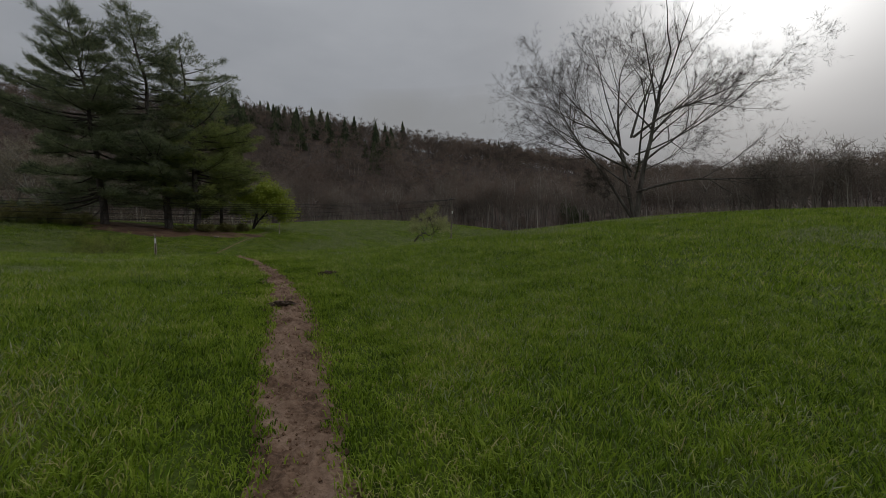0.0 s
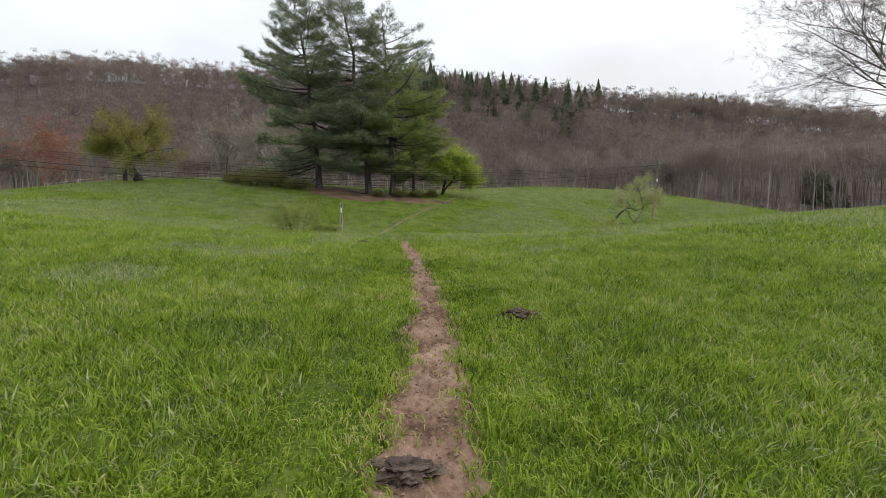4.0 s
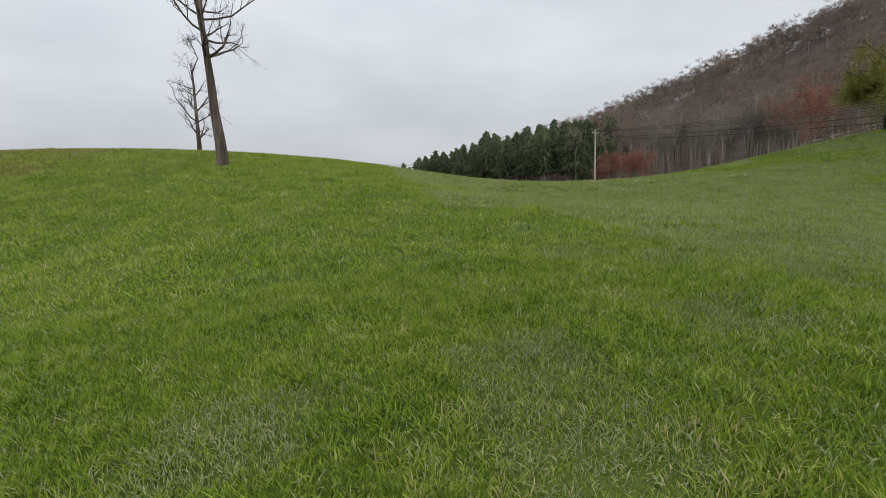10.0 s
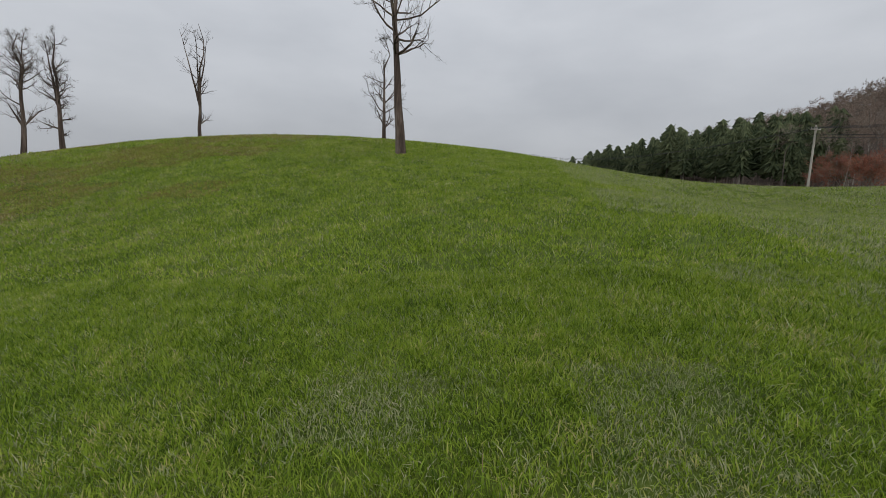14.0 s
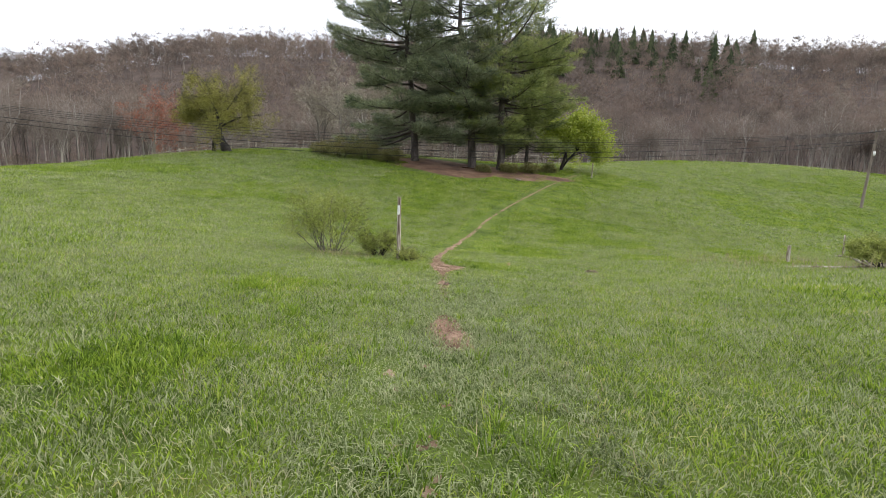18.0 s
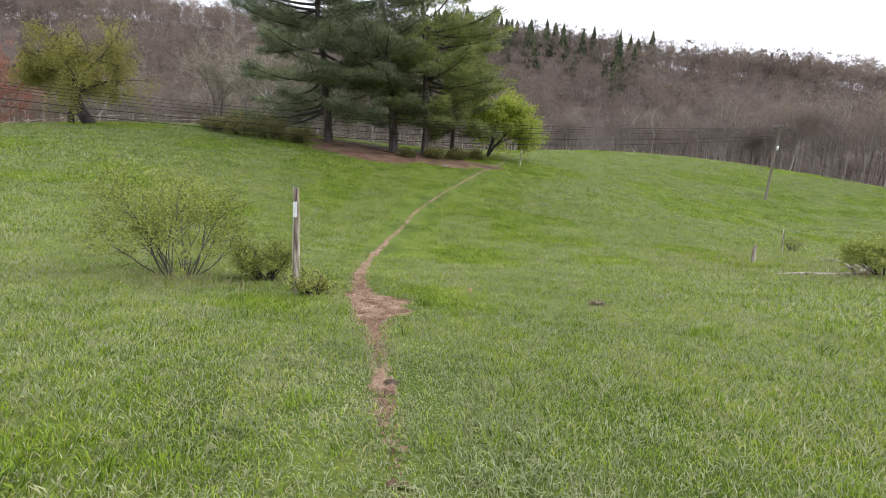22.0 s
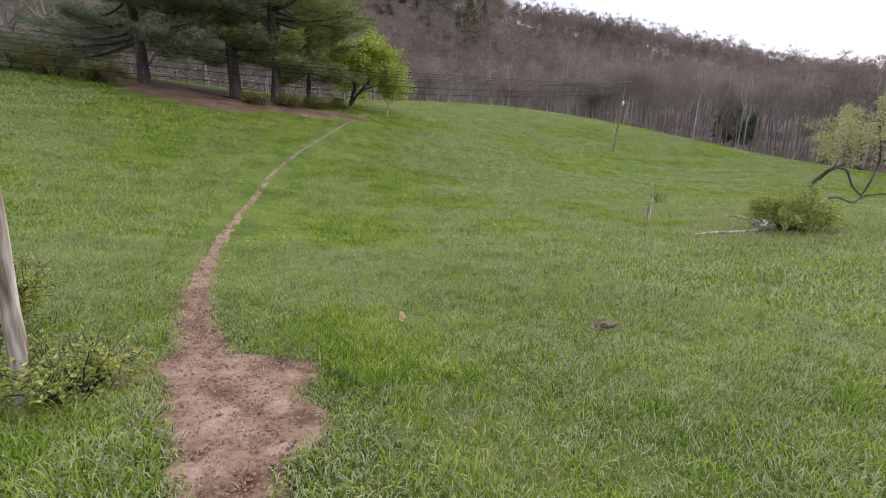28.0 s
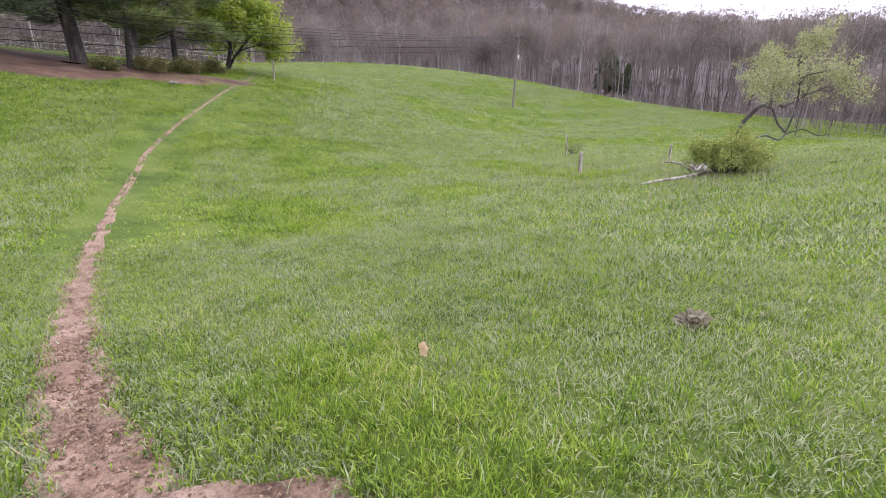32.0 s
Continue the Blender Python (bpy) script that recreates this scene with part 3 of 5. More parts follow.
def white_pine(x, y, h, seed, mat, lean=(0, 0), clear=2.2, spread=5.0, label="", density=1.0, bias=(0, 0), low=None):
    """Tall trunk, whorled limbs with tips turned up, and plumes of needles along them. low: the needles of the lower half, where they differ."""
    rng = np.random.default_rng(seed)
    ob = thing("white_pine", label, "tree", (x, y, gz(x, y) - 0.3), "pines on the knoll")
    k = 10
    t = np.linspace(0, 1, k)
    stem = np.stack([lean[0] * t ** 1.4, lean[1] * t ** 1.4, h * t], 1) + np.r_[[[0, 0, 0]], rng.normal(size=(k - 1, 3)) * [0.005 * h, 0.005 * h, 0]]
    r0 = 0.017 * h
    b = Buf()
    b.tube(np.r_[[stem[0] - [0, 0, 0.1]], stem[:1] + [0, 0, 0.5], stem[1:]], np.r_[r0 * 1.5, r0 * 1.05, r0 * (1 - t[1:] * 0.93)], 10)
    part("trunk", b, PINE_BARK, ob)
    c_all, w_all, s_all = [], [], []
    z = clear
    while z < h - 0.3:
        s = z / h
        reach = spread * float(np.interp(s, [0, 0.12, 0.3, 0.5, 0.7, 0.85, 0.95, 1.0], [0.8, 0.97, 1.0, 0.9, 0.74, 0.52, 0.3, 0.12]))
        for i in range(rng.integers(3, 7) if s < 0.9 else 3):
            az = rng.uniform(0, 2 * math.pi)
            ln = max(0.5, reach * rng.uniform(0.5, 1.15) * (1 + bias[0] * math.cos(az) + bias[1] * math.sin(az)))
            rise = -0.16 + 1.0 * max(0, s - 0.35) + rng.normal() * 0.13
            at = np.array([np.interp(z, stem[:, 2], stem[:, 0]), np.interp(z, stem[:, 2], stem[:, 1]), z + rng.uniform(-0.25, 0.25)])
            u = np.linspace(0, 1, 6)
            out = np.array([math.cos(az), math.sin(az), 0])
            wig = rng.normal() * 0.25
            side = np.array([-out[1], out[0], 0])
            p = at + u[:, None] * ln * out + (side * wig)[None] * (u[:, None] ** 2) * ln * 0.5
            p[:, 2] += ln * (rise * u + 0.24 * u ** 2.2 - 0.10 * u)
            limb = Buf()
            limb.tube(p, 0.005 * ln + 0.011 * (1 - u) * ln, 4)
            part("limb", limb, PINE_BARK, ob)
            m = int(ln * (21 if s < 0.5 else 14) * density)
            q = rng.uniform(0.3 if s < 0.5 else 0.25, 1.0, m)
            c = np.stack([np.interp(q, u, p[:, n]) for n in range(3)], 1)
            fan = (1.02 - q) * ln * 0.46 + 0.3
            off = rng.uniform(-1, 1, m) * fan
            c += side * off[:, None] + out * (np.abs(off) * 0.35)[:, None]
            c[:, 2] += np.abs(off) * 0.06 + rng.normal(size=m) * 0.09
            c_all.append(c)
            w_all.append(out * 0.75 + side * (np.sign(off) * 0.5)[:, None] + np.array([0, 0, 0.25 + 0.5 * s]))
            s_all.append(np.full(m, s + rng.normal() * 0.08))
        z += rng.uniform(0.45, 0.85)
    c, w, lower = np.concatenate(c_all), np.concatenate(w_all), np.concatenate(s_all) < 0.58
    per = 10
    for pick, needles in ([(np.ones(len(c), bool), mat)] if low is None else [(lower, low), (~lower, mat)]):
        n = int(pick.sum()) * per
        cc = np.repeat(c[pick], per, 0) + rng.normal(size=(n, 3)) * [0.15, 0.15, 0.09]
        b = Buf()
        b.tris(slivers(cc, 0.32, 0.05, rng, np.repeat(w[pick], per, 0), 0.8))
        part("crown", b, needles, ob)
    return ob


# ---- pines on the knoll
white_pine(-11.8, 57.8, 22.2, 11, NEEDLES, (-2.7, -0.8), 3.2, 6.8, "tall dark green white pine with upswept limbs, leaning slightly", 1.3, (-0.18, 0))
white_pine(-6.1, 58.2, 24.3, 12, NEEDLES, (-3.6, 0.0), 3.2, 5.6, "tallest white pine amid the clump on the knoll, stem leaning", 1.0, (-0.1, 0))
white_pine(-3.4, 58.8, 22.0, 13, NEEDLES, (-1.5, 0.0), 3.2, 6.0, "tall white pine with long side limbs, yellower green below", 1.0, (0.3, 0), NEEDLES_YOUNG)
white_pine(-0.9, 61.5, 13.0, 15, NEEDLES_YOUNG, (0.3, 0), 2.6, 4.6, "shorter yellow-green white pine beside the leafing tree", 1.0)

# ---- the leafing tree beside them
rng = np.random.default_rng(21)
tree_thing("leafing_tree", "small tree in fresh yellow-green leaf beside the pines", 2.75, 65.6,
           shape(rng, [((0, 0, 0), (0.05, 0, 1), 3.0, 0.19), ((0.05, 0.1, 0.1), (0.4, 0.1, 1), 2.8, 0.12)], 4, (0.10, (0.0, 0.05, 0.0, -0.02), 0.75, 0.78, (6, 4, 4, 3), 0.55)),
           DARK_BARK, leaf=SPRING, leaf_n=17000, leaf_size=0.18, seed=1)

# ---- old spreading tree with olive leaves
rng = np.random.default_rng(22)
tree_thing("apple_tree", "old spreading tree with dark leaning trunk and thin olive-yellow leaves", -29.7, 53.8,
           shape(rng, [((0, 0, 0), (-0.22, 0, 1), 3.5, 0.46)], 5, (0.12, (0.0, 0.08, 0.02, -0.06, -0.10), 0.72, 0.80, (5, 4, 3, 3, 2), 0.62)),
           DARK_BARK, twig=TWIG_BARE, twig_n=3500, twig_len=0.6, twig_w=0.03, leaf=OLIVE, leaf_n=44000, leaf_size=0.1, leaf_droop=1.2, seed=2)

# ---- the great bare tree on the rise
rng = np.random.default_rng(24)
BROAD = [  # across, along, up: the way of each stem; the height at which it starts, its length and radius
    (0.10, 0.0, 1.0, 0.0, 10.0, 0.19), (-0.08, 0.1, 1.0, 0.0, 9.0, 0.13), (-0.45, 0.2, 1.0, 0.3, 8.0, 0.11), (-1.0, 0.1, 0.5, 3.2, 5.6, 0.07),
    (1.0, -0.1, 0.3, 1.9, 6.8, 0.09), (0.9, 0.25, 0.4, 3.4, 6.3, 0.09), (0.75, -0.3, 0.45, 5.0, 5.4, 0.09), (0.35, 0.15, 1.0, 5.0, 6.5, 0.09),
    (-0.1, -0.8, 0.8, 2.6, 6.2, 0.08), (0.1, 0.9, 0.8, 2.8, 6.2, 0.08), (-0.7, -0.5, 0.9, 3.0, 6.0, 0.08), (-0.5, 0.6, 1.0, 4.0, 5.6, 0.07), (-0.9, -0.2, 0.15, 1.5, 2.2, 0.035), (1.0, 0.3, 0.16, 3.0, 6.4, 0.06), (1.0, -0.35, 0.3, 4.0, 6.4, 0.06), (-0.8, 0.3, 0.75, 2.2, 6.6, 0.06)]
stems = []
for p, q, up, z0, ln, r in BROAD:
    stems.append(((0.2 * p + 0.01 * z0, 0.2 * q, z0), (0.908 * p + 0.418 * q, -0.418 * p + 0.908 * q, up), ln, r * 0.85))
tree_thing("bare_tree", "large many-stemmed bare tree with a wide crown of fine twigs", 20.6, 18.9,
           shape(rng, stems, 4, (0.10, (0.015, 0.05, 0.03, 0.0, -0.02), 0.62, 0.48, (8, 6, 5, 3), 0.32)),
           BARK, twig=TWIG_BARE, twig_n=62000, twig_len=0.24, twig_w=0.01, seed=3)

# ---- gaunt trees along the crest of the hill
CREST_TREES = [
    ("gaunt half-dead tree with reddish weathered trunk and few branches", -23.4, 3.6, 10.8, 0.36, (0.0, -0.10), 31, 13, 1.05),
    ("slim bare tree with upright twigs on the hill crest", -42.2, -2.7, 9.2, 0.27, (0, 0), 32, 7, 0.8),
    ("dead snag with a few crooked limbs on the hill crest", -33.3, -15.0, 8.8, 0.19, (-0.05, 0.05), 33, 3, 0.6),
    ("bare upright tree with short side twigs on the crest", -28.4, -22.0, 8.2, 0.25, (0.02, 0), 34, 12, 0.58),
    ("bare upright tree with short side twigs beside another", -26.8, -23.4, 8.1, 0.25, (0.0, 0.05), 35, 12, 0.58),
    ("tall gaunt bare tree with forked stem on the slope", -19.3, -21.9, 10.2, 0.30, (0.04, 0.06), 36, 13, 0.7),
    ("bare multi-branched tree on the falling crest", -14.8, -26.4, 7.6, 0.2, (0.03, 0.02), 37, 10, 0.9),
    ("small bare tree behind the crest", -17.5, -25.5, 5.0, 0.12, (0.0, 0.02), 38, 7, 1.1),
    ("small far bare tree low on the crest", -12.4, -29.5, 3.6, 0.10, (0.0, 0.02), 39, 7, 1.2),
]


def gaunt(rng, h, r, lean, kids, wide, forks, low=0.14):
    """A straight old stem with short upswept side branches all the way up."""
    out = []
    heads = [(0.0, 1.0, np.array([lean[0], lean[1], 1.0]))] + [(f, 0.72 * (1 - f) + 0.15, np.array([lean[0] + math.cos(a) * 0.28, lean[1] + math.sin(a) * 0.28, 1.0]))
                                                               for f, a in forks]
    for n, (at, part_h, way) in enumerate(heads):
        k = 9
        t = np.linspace(0, 1, k)
        start = np.array([np.interp(at, np.linspace(0, 1, 9), out[0][0][:, c]) for c in range(3)]) if n else np.zeros(3)
        p = start + way / np.linalg.norm(way) * (t * part_h * h)[:, None] + np.cumsum(rng.normal(size=(k, 3)) * [0.05, 0.05, 0], 0) * h / 12
        p[0] = start
        if n == 0:
            p[-3:, :2] += rng.normal(size=(3, 2)) * 0.02 * h
        rad = r * (1 - at * 0.6) * (1 - 0.9 * t ** 0.8) * (1.0 if n == 0 else 0.75)
        out.append((p, rad, 0, n))
        for i in range(kids):
            q = rng.uniform(low if n == 0 else 0.1, 0.99)
            o = np.array([np.interp(q, t, p[:, c]) for c in range(3)])
            a = rng.uniform(0, 6.283)
            w = np.array([math.cos(a), math.sin(a), rng.uniform(0.15, 1.05)])
            grow(out, rng, o, w / np.linalg.norm(w), h * 0.26 * wide * rng.uniform(0.45, 1.25) * (1.2 - q * 0.75), float(np.interp(q, t, rad)) * 0.38 + 0.012, 1, 3,
                 (0.16, (0.0, 0.13, 0.08, 0.03), 0.8, 0.55, (4, 4, 3), 0.45), n * 100 + i + 1)
    return out


FORKS = {31: [(0.5, 3.6)], 33: [(0.15, 0.4), (0.45, 3.4), (0.3, 5.2)], 36: [(0.3, 0.9), (0.5, 3.9)], 37: [(0.12, 1.2), (0.3, 3.8)], 34: [(0.35, 4.2)], 35: [(0.5, 1.0)]}
for label, x, y, h, r, lean, seed, kids, wide in CREST_TREES:
    rng = np.random.default_rng(seed)
    tree_thing("bare_tree", label, x, y, gaunt(rng, h, r * 0.8, lean, kids + (10 if seed not in (31, 33) else 3), wide, FORKS.get(seed, []), 0.45 if seed == 31 else 0.14), DEAD_BARK, group="gaunt trees on the crest",
               twig=TWIG_BARE, twig_n=int(min(3200, 45 * h * h) * (0.12 if seed == 33 else 1)), twig_len=0.24, twig_w=0.013, seed=seed)

# ---- lichened bare trees left of the pines
for x, y, h, seed in [(-19.5, 67.5, 11.0, 41), (-24.5, 71.0, 13.0, 42), (-29.5, 73.0, 12.0, 43), (-16.0, 70.0, 10.0, 44), (-22.0, 75.0, 13.0, 45)]:
    rng = np.random.default_rng(seed)
    tree_thing("bare_tree", "pale lichened bare tree with tangled tan twigs near the fence", x, y,
               shape(rng, [((0, 0, 0), (rng.normal() * 0.15, 0, 1), h * 0.4, 0.2), ((0.2, 0, 0), (0.3, 0.1, 1), h * 0.36, 0.14)], 4,
                     (0.13, (0, 0.06, 0.04, 0.0), 0.7, 0.72, (5, 4, 4, 3), 0.6)),
               FAR_BARK, group="lichened trees by the fence", twig=TWIG_TAN, twig_n=4500, twig_len=0.7, twig_w=0.035, seed=seed)

# ---- red-budded maples
for x, y, h, seed in [(-54, 71.5, 17.5, 51), (-76, 60, 11, 53), (-84, 62, 11, 54)]:
    rng = np.random.default_rng(seed)
    tree_thing("red_maple", "red-budded maple at the edge of the woods", x, y,
               shape(rng, [((0, 0, 0), (rng.normal() * 0.1, 0, 1), h * 0.4, 0.15), ((0.2, 0, 0), (-0.25, 0.1, 1), h * 0.38, 0.1)], 4,
                     (0.1, (0, 0.08, 0.05, 0.03), 0.65, 0.72, (5, 4, 3, 3), 0.6)),
               FAR_BARK, group="red maples", twig=TWIG_HAZE, twig_n=2200, twig_len=0.8, twig_w=0.04, leaf=RED_BUDS, leaf_n=7000, leaf_size=0.13, seed=seed)


# ------------------------------------------------------------------ the woods on the hills
def bare_proto(seed, h, fine):
    """A far bare tree in plain arrays: a forking stem, and twigs in rounded heads."""
    rng = np.random.default_rng(seed)
    b, tw = Buf(), []
    r = (0.0066 if fine else 0.0065) * h
    fork = h * (rng.uniform(0.4, 0.62) if fine else rng.uniform(0.2, 0.35))
    base = np.array([rng.normal() * 0.03 * h, rng.normal() * 0.03 * h, fork])
    b.tube([(0, 0, 0), base * [0.6, 0.6, 0.5], base], [r * 1.15, r, r * 0.8], 4 if fine else 3)
    arms = rng.integers(2, 5) if fine else 2
    turn0 = rng.uniform(0, 6.283)
    for i in range(arms):
        a = turn0 + i * 6.283 / arms + rng.normal() * 0.4
        wide = rng.uniform(0.04, 0.13) * h if fine else rng.uniform(0.06, 0.18) * h
        top = base + [math.cos(a) * wide, math.sin(a) * wide, (h * 0.9 - fork) * rng.uniform(0.7, 1.0)]
        mid = base * 0.5 + top * 0.5 + [math.cos(a) * 0.025 * h, math.sin(a) * 0.025 * h, -0.02 * h]
        b.tube([base, mid, top], [r * 0.6, r * 0.4, r * 0.1], 3)
        if fine:
            for _ in range(4):
                o = base + (top - base) * rng.uniform(0.15, 0.85)
                g = rng.uniform(0, 6.283)
                b.tube([o, o + [math.cos(g) * 0.07 * h, math.sin(g) * 0.07 * h, 0.1 * h]], [r * 0.22, r * 0.05], 3)
        for head in range(4 if fine else 3):
            c = base + (top - base) * ((0.3 if fine else 0.15) + (0.7 if fine else 0.85) * rng.random()) + rng.normal(size=3) * 0.06 * h
            n = 26 if fine else 25
            d = unit(n, rng)
            d[:, 2] = np.abs(d[:, 2]) * 1.1 - 0.25
            c = c + d * rng.uniform(0.2, 1.0, (n, 1)) * 0.1 * h
            tw.append(slivers(c, 1.2 if fine else 1.3, 0.07 if fine else 0.2, rng, d * 0.35 + np.array([0, 0, 0.3]), 0.8))
    return np.concatenate(b.v), np.concatenate(b.f), np.concatenate(tw)


def conifer_proto(seed, h, clear, wide, blunt=0.9):
    rng = np.random.default_rng(seed)
    b = Buf()
    b.tube([(0, 0, 0), (0, 0, h * 0.55), (0, 0, h)], [0.014 * h, 0.009 * h, 0.02], 5)
    tris = []
    tiers = 12
    for i in range(tiers):
        u = i / tiers
        z = clear + (h - clear) * u
        top = min(z + (h - clear) * 2.1 / tiers, h + 0.2)
        m = 10
        a = np.arange(m) * 6.283 / m + rng.uniform(0, 6.283)
        rr = wide * (1 - u) ** blunt * rng.uniform(0.6, 1.15, m) + 0.12
        rim = np.stack([np.cos(a) * rr, np.sin(a) * rr, z - rr * 0.16 + rng.normal(size=m) * 0.35], 1)
        inn = np.stack([np.cos(a + 0.35) * rr * 0.5, np.sin(a + 0.35) * rr * 0.5, np.full(m, z + (top - z) * 0.35)], 1)
        for j in range(m):
            k = (j + 1) % m
            tris += [(rim[j], inn[j], (0, 0, top)), (rim[k], (0, 0, top), inn[j])]
            q = rim[j] * [1.15, 1.15, 1] + [0, 0, rng.normal() * 0.4]
            tris.append((q, rim[j] * [0.5, 0.7, 1], inn[j]))
    return np.concatenate(b.v), np.concatenate(b.f), np.array(tris, float)


def scatter(protos, places, wood, leaf):
    rng = np.random.default_rng(77)
    for x, y, s in places:
        v, f, t = protos[rng.integers(0, len(protos))]
        a = rng.uniform(0, 6.283)
        m = np.array([[math.cos(a), -math.sin(a), 0], [math.sin(a), math.cos(a), 0], [0, 0, 1]]) * s
        at = np.array([x, y, gz_fast(x, y) - 0.2])
        wood.add(v @ m.T + at, f)
        leaf.tris(t.reshape(-1, 3) @ m.T + at)


def gz_fast(x, y):
    i = min(max(np.searchsorted(xs, x) - 1, 0), nx - 2)
    j = min(max(np.searchsorted(ys, y) - 1, 0), ny - 2)
    u, v = (x - xs[i]) / (xs[i + 1] - xs[i]), (y - ys[j]) / (ys[j + 1] - ys[j])
    return (gzz[j, i] * (1 - u) + gzz[j, i + 1] * u) * (1 - v) + (gzz[j + 1, i] * (1 - u) + gzz[j + 1, i + 1] * u) * v


def woods_edge(az):
    """How far off the woods begin, by bearing."""
    return np.interp(az, [-100, -90, -82, -75, -66, -57, -40, -20, 0, 20, 40, 55, 65, 80, 100], [250, 225, 185, 145, 108, 98, 98, 104, 108, 112, 108, 98, 91, 86, 84])


rng = np.random.default_rng(61)
near_places, far_places, pine_places, spruce_places = [], [], [], []
for _ in range(17000):
    az = rng.uniform(-98, 92)
    e = float(woods_edge(az))
    r = math.sqrt(rng.uniform(e ** 2, 345.0 ** 2))
    depth = r - e
    if depth > 90 and rng.random() < 0.25:
        continue
    if depth > 20 and np.interp(az, SKY_AZ, CREST) < 14 and depth > 60:
        continue
    x, y = r * math.sin(radians(az)), 8 + r * math.cos(radians(az))
    s = rng.uniform(0.78, 1.12)
    patch = vnoise(x / 26, y / 26, 12)
    if -97 < az < -56 and depth < 75 and rng.random() < smooth(-52, -66, az) * 1.0 + 0.1:
        if rng.random() < 0.55:
            pine_places.append((x, y, s * rng.uniform(0.65, 1.05)))
    elif -4 < az < 21 and 95 < depth < 215 and patch > 0.4 and rng.random() < 0.1:
        spruce_places.append((x, y, s * rng.uniform(0.55, 1.15)))
    elif 31.5 < az < 35.5 and depth > 205 and rng.random() < 0.4:
        spruce_places.append((x, y, s * 0.9))
    elif 40.5 < az < 47 and depth < 22 and rng.random() < 0.34:
        pine_places.append((x, y, s * 0.7))
    elif depth < 45:
        near_places.append((x, y, s))
    else:
        far_places.append((x, y, s))
for _ in range(40):
    az, r = radians(rng.uniform(-176, -146)), rng.uniform(58, 120)
    near_places.insert(0, (r * math.sin(az), 8 + r * math.cos(az), rng.uniform(0.3, 0.45)))
rest = near_places[40:]
rng.shuffle(rest)
near_places = near_places[:40] + rest
near_places, far_places = near_places[:900], far_places[:3500]
for _ in range(2100):
    az = rng.uniform(-66, 80)
    r = rng.uniform(262, 378)
    x, y = r * math.sin(radians(az)), 8 + r * math.cos(radians(az))
    if -6 < az < 15 and rng.random() < 0.26:
        spruce_places.append((x, y, rng.uniform(0.6, 1.0)))
    else:
        far_places.append((x, y, rng.uniform(0.65, 1.15) * (0.75 if az > 24 else 1)))
edge_places = []
for _ in range(420):
    az, q = rng.uniform(24, 68), rng.uniform(245, 305)
    far_places.append((q * math.sin(radians(az)), 8 + q * math.cos(radians(az)), rng.uniform(0.7, 0.95)))
for _ in range(330):
    az = rng.uniform(-54, 76)
    q = float(woods_edge(az)) + rng.uniform(-3, 12)
    edge_places.append((q * math.sin(radians(az)), 8 + q * math.cos(radians(az)), rng.uniform(0.65, 1.12)))
for _ in range(420):
    az = rng.uniform(-54, 82)
    q = float(woods_edge(az)) + rng.uniform(-5, 10)
    near_places.append((q * math.sin(radians(az)), 8 + q * math.cos(radians(az)), rng.uniform(0.2, 0.5)))
for _ in range(90):
    az, q = rng.uniform(52.5, 64), rng.uniform(61, 92)
    near_places.append((q * math.sin(radians(az)), 8 + q * math.cos(radians(az)), rng.uniform(0.22, 0.46)))
for name, protos, places, leafmat, label in [
        ("bare_woods", [bare_proto(i, 17.0, True) for i in range(230, 238)], edge_places, TWIG_TAN_FAR, "pale-barked bare trees along the edge of the woods"),
        ("bare_woods", [bare_proto(i, 16.0, True) for i in range(200, 209)], near_places, TWIG_HAZE, "leafless grey-brown woods with pale trunks at the hill's foot"),
        ("bare_woods", [bare_proto(i, 16.0, False) for i in range(220, 228)], far_places, TWIG_HAZE, "leafless brown woods covering the hillside"),
        ("pine_woods", [conifer_proto(i, 16.0, 5.0, 3.1, 0.45) for i in range(240, 246)], pine_places, FAR_NEEDLES, "dark green pine woods with bare lower trunks"),
        ("spruce_woods", [conifer_proto(i, 18.0, 0.8, 4.1, 0.9) for i in range(250, 255)], spruce_places, FAR_NEEDLES, "dark spruces among the bare hillside woods")]:
    wood, leaf = Buf(), Buf()
    scatter(protos, places, wood, leaf)
    ob = thing(name, label, "woods", kind="stuff")
    part("trunks", wood, FAR_WOOD if places is far_places else PALE_BARK if places is edge_places else FAR_BARK, ob)
    part("crowns", leaf, leafmat, ob)

# ---- low cloud lying on the far hilltop
mist = bpy.data.materials.new("low cloud")
mist.use_nodes = True
mn, ml = mist.node_tree.nodes, mist.node_tree.links
mn.clear()
m_out, m_mix, m_clear, m_glow = mn.new("ShaderNodeOutputMaterial"), mn.new("ShaderNodeMixShader"), mn.new("ShaderNodeBsdfTransparent"), mn.new("ShaderNodeEmission")
# the sheets glow by emission, in place of the skylight that cloud scatters
m_glow.inputs["Color"].default_value, m_glow.inputs["Strength"].default_value = (0.96, 0.98, 1.0, 1), 0.72
m_uv, m_noise, m_mul = mn.new("ShaderNodeUVMap"), mn.new("ShaderNodeTexNoise"), mn.new("ShaderNodeMath")
m_sep = mn.new("ShaderNodeSeparateXYZ")
m_up, m_across = mn.new("ShaderNodeMapRange"), mn.new("ShaderNodeMath")
m_co = mn.new("ShaderNodeTexCoord")
m_noise.inputs["Scale"].default_value, m_noise.inputs["Detail"].default_value = 0.018, 5
ml.new(m_co.outputs["Object"], m_noise.inputs["Vector"])
ml.new(m_uv.outputs["UV"], m_sep.inputs["Vector"])
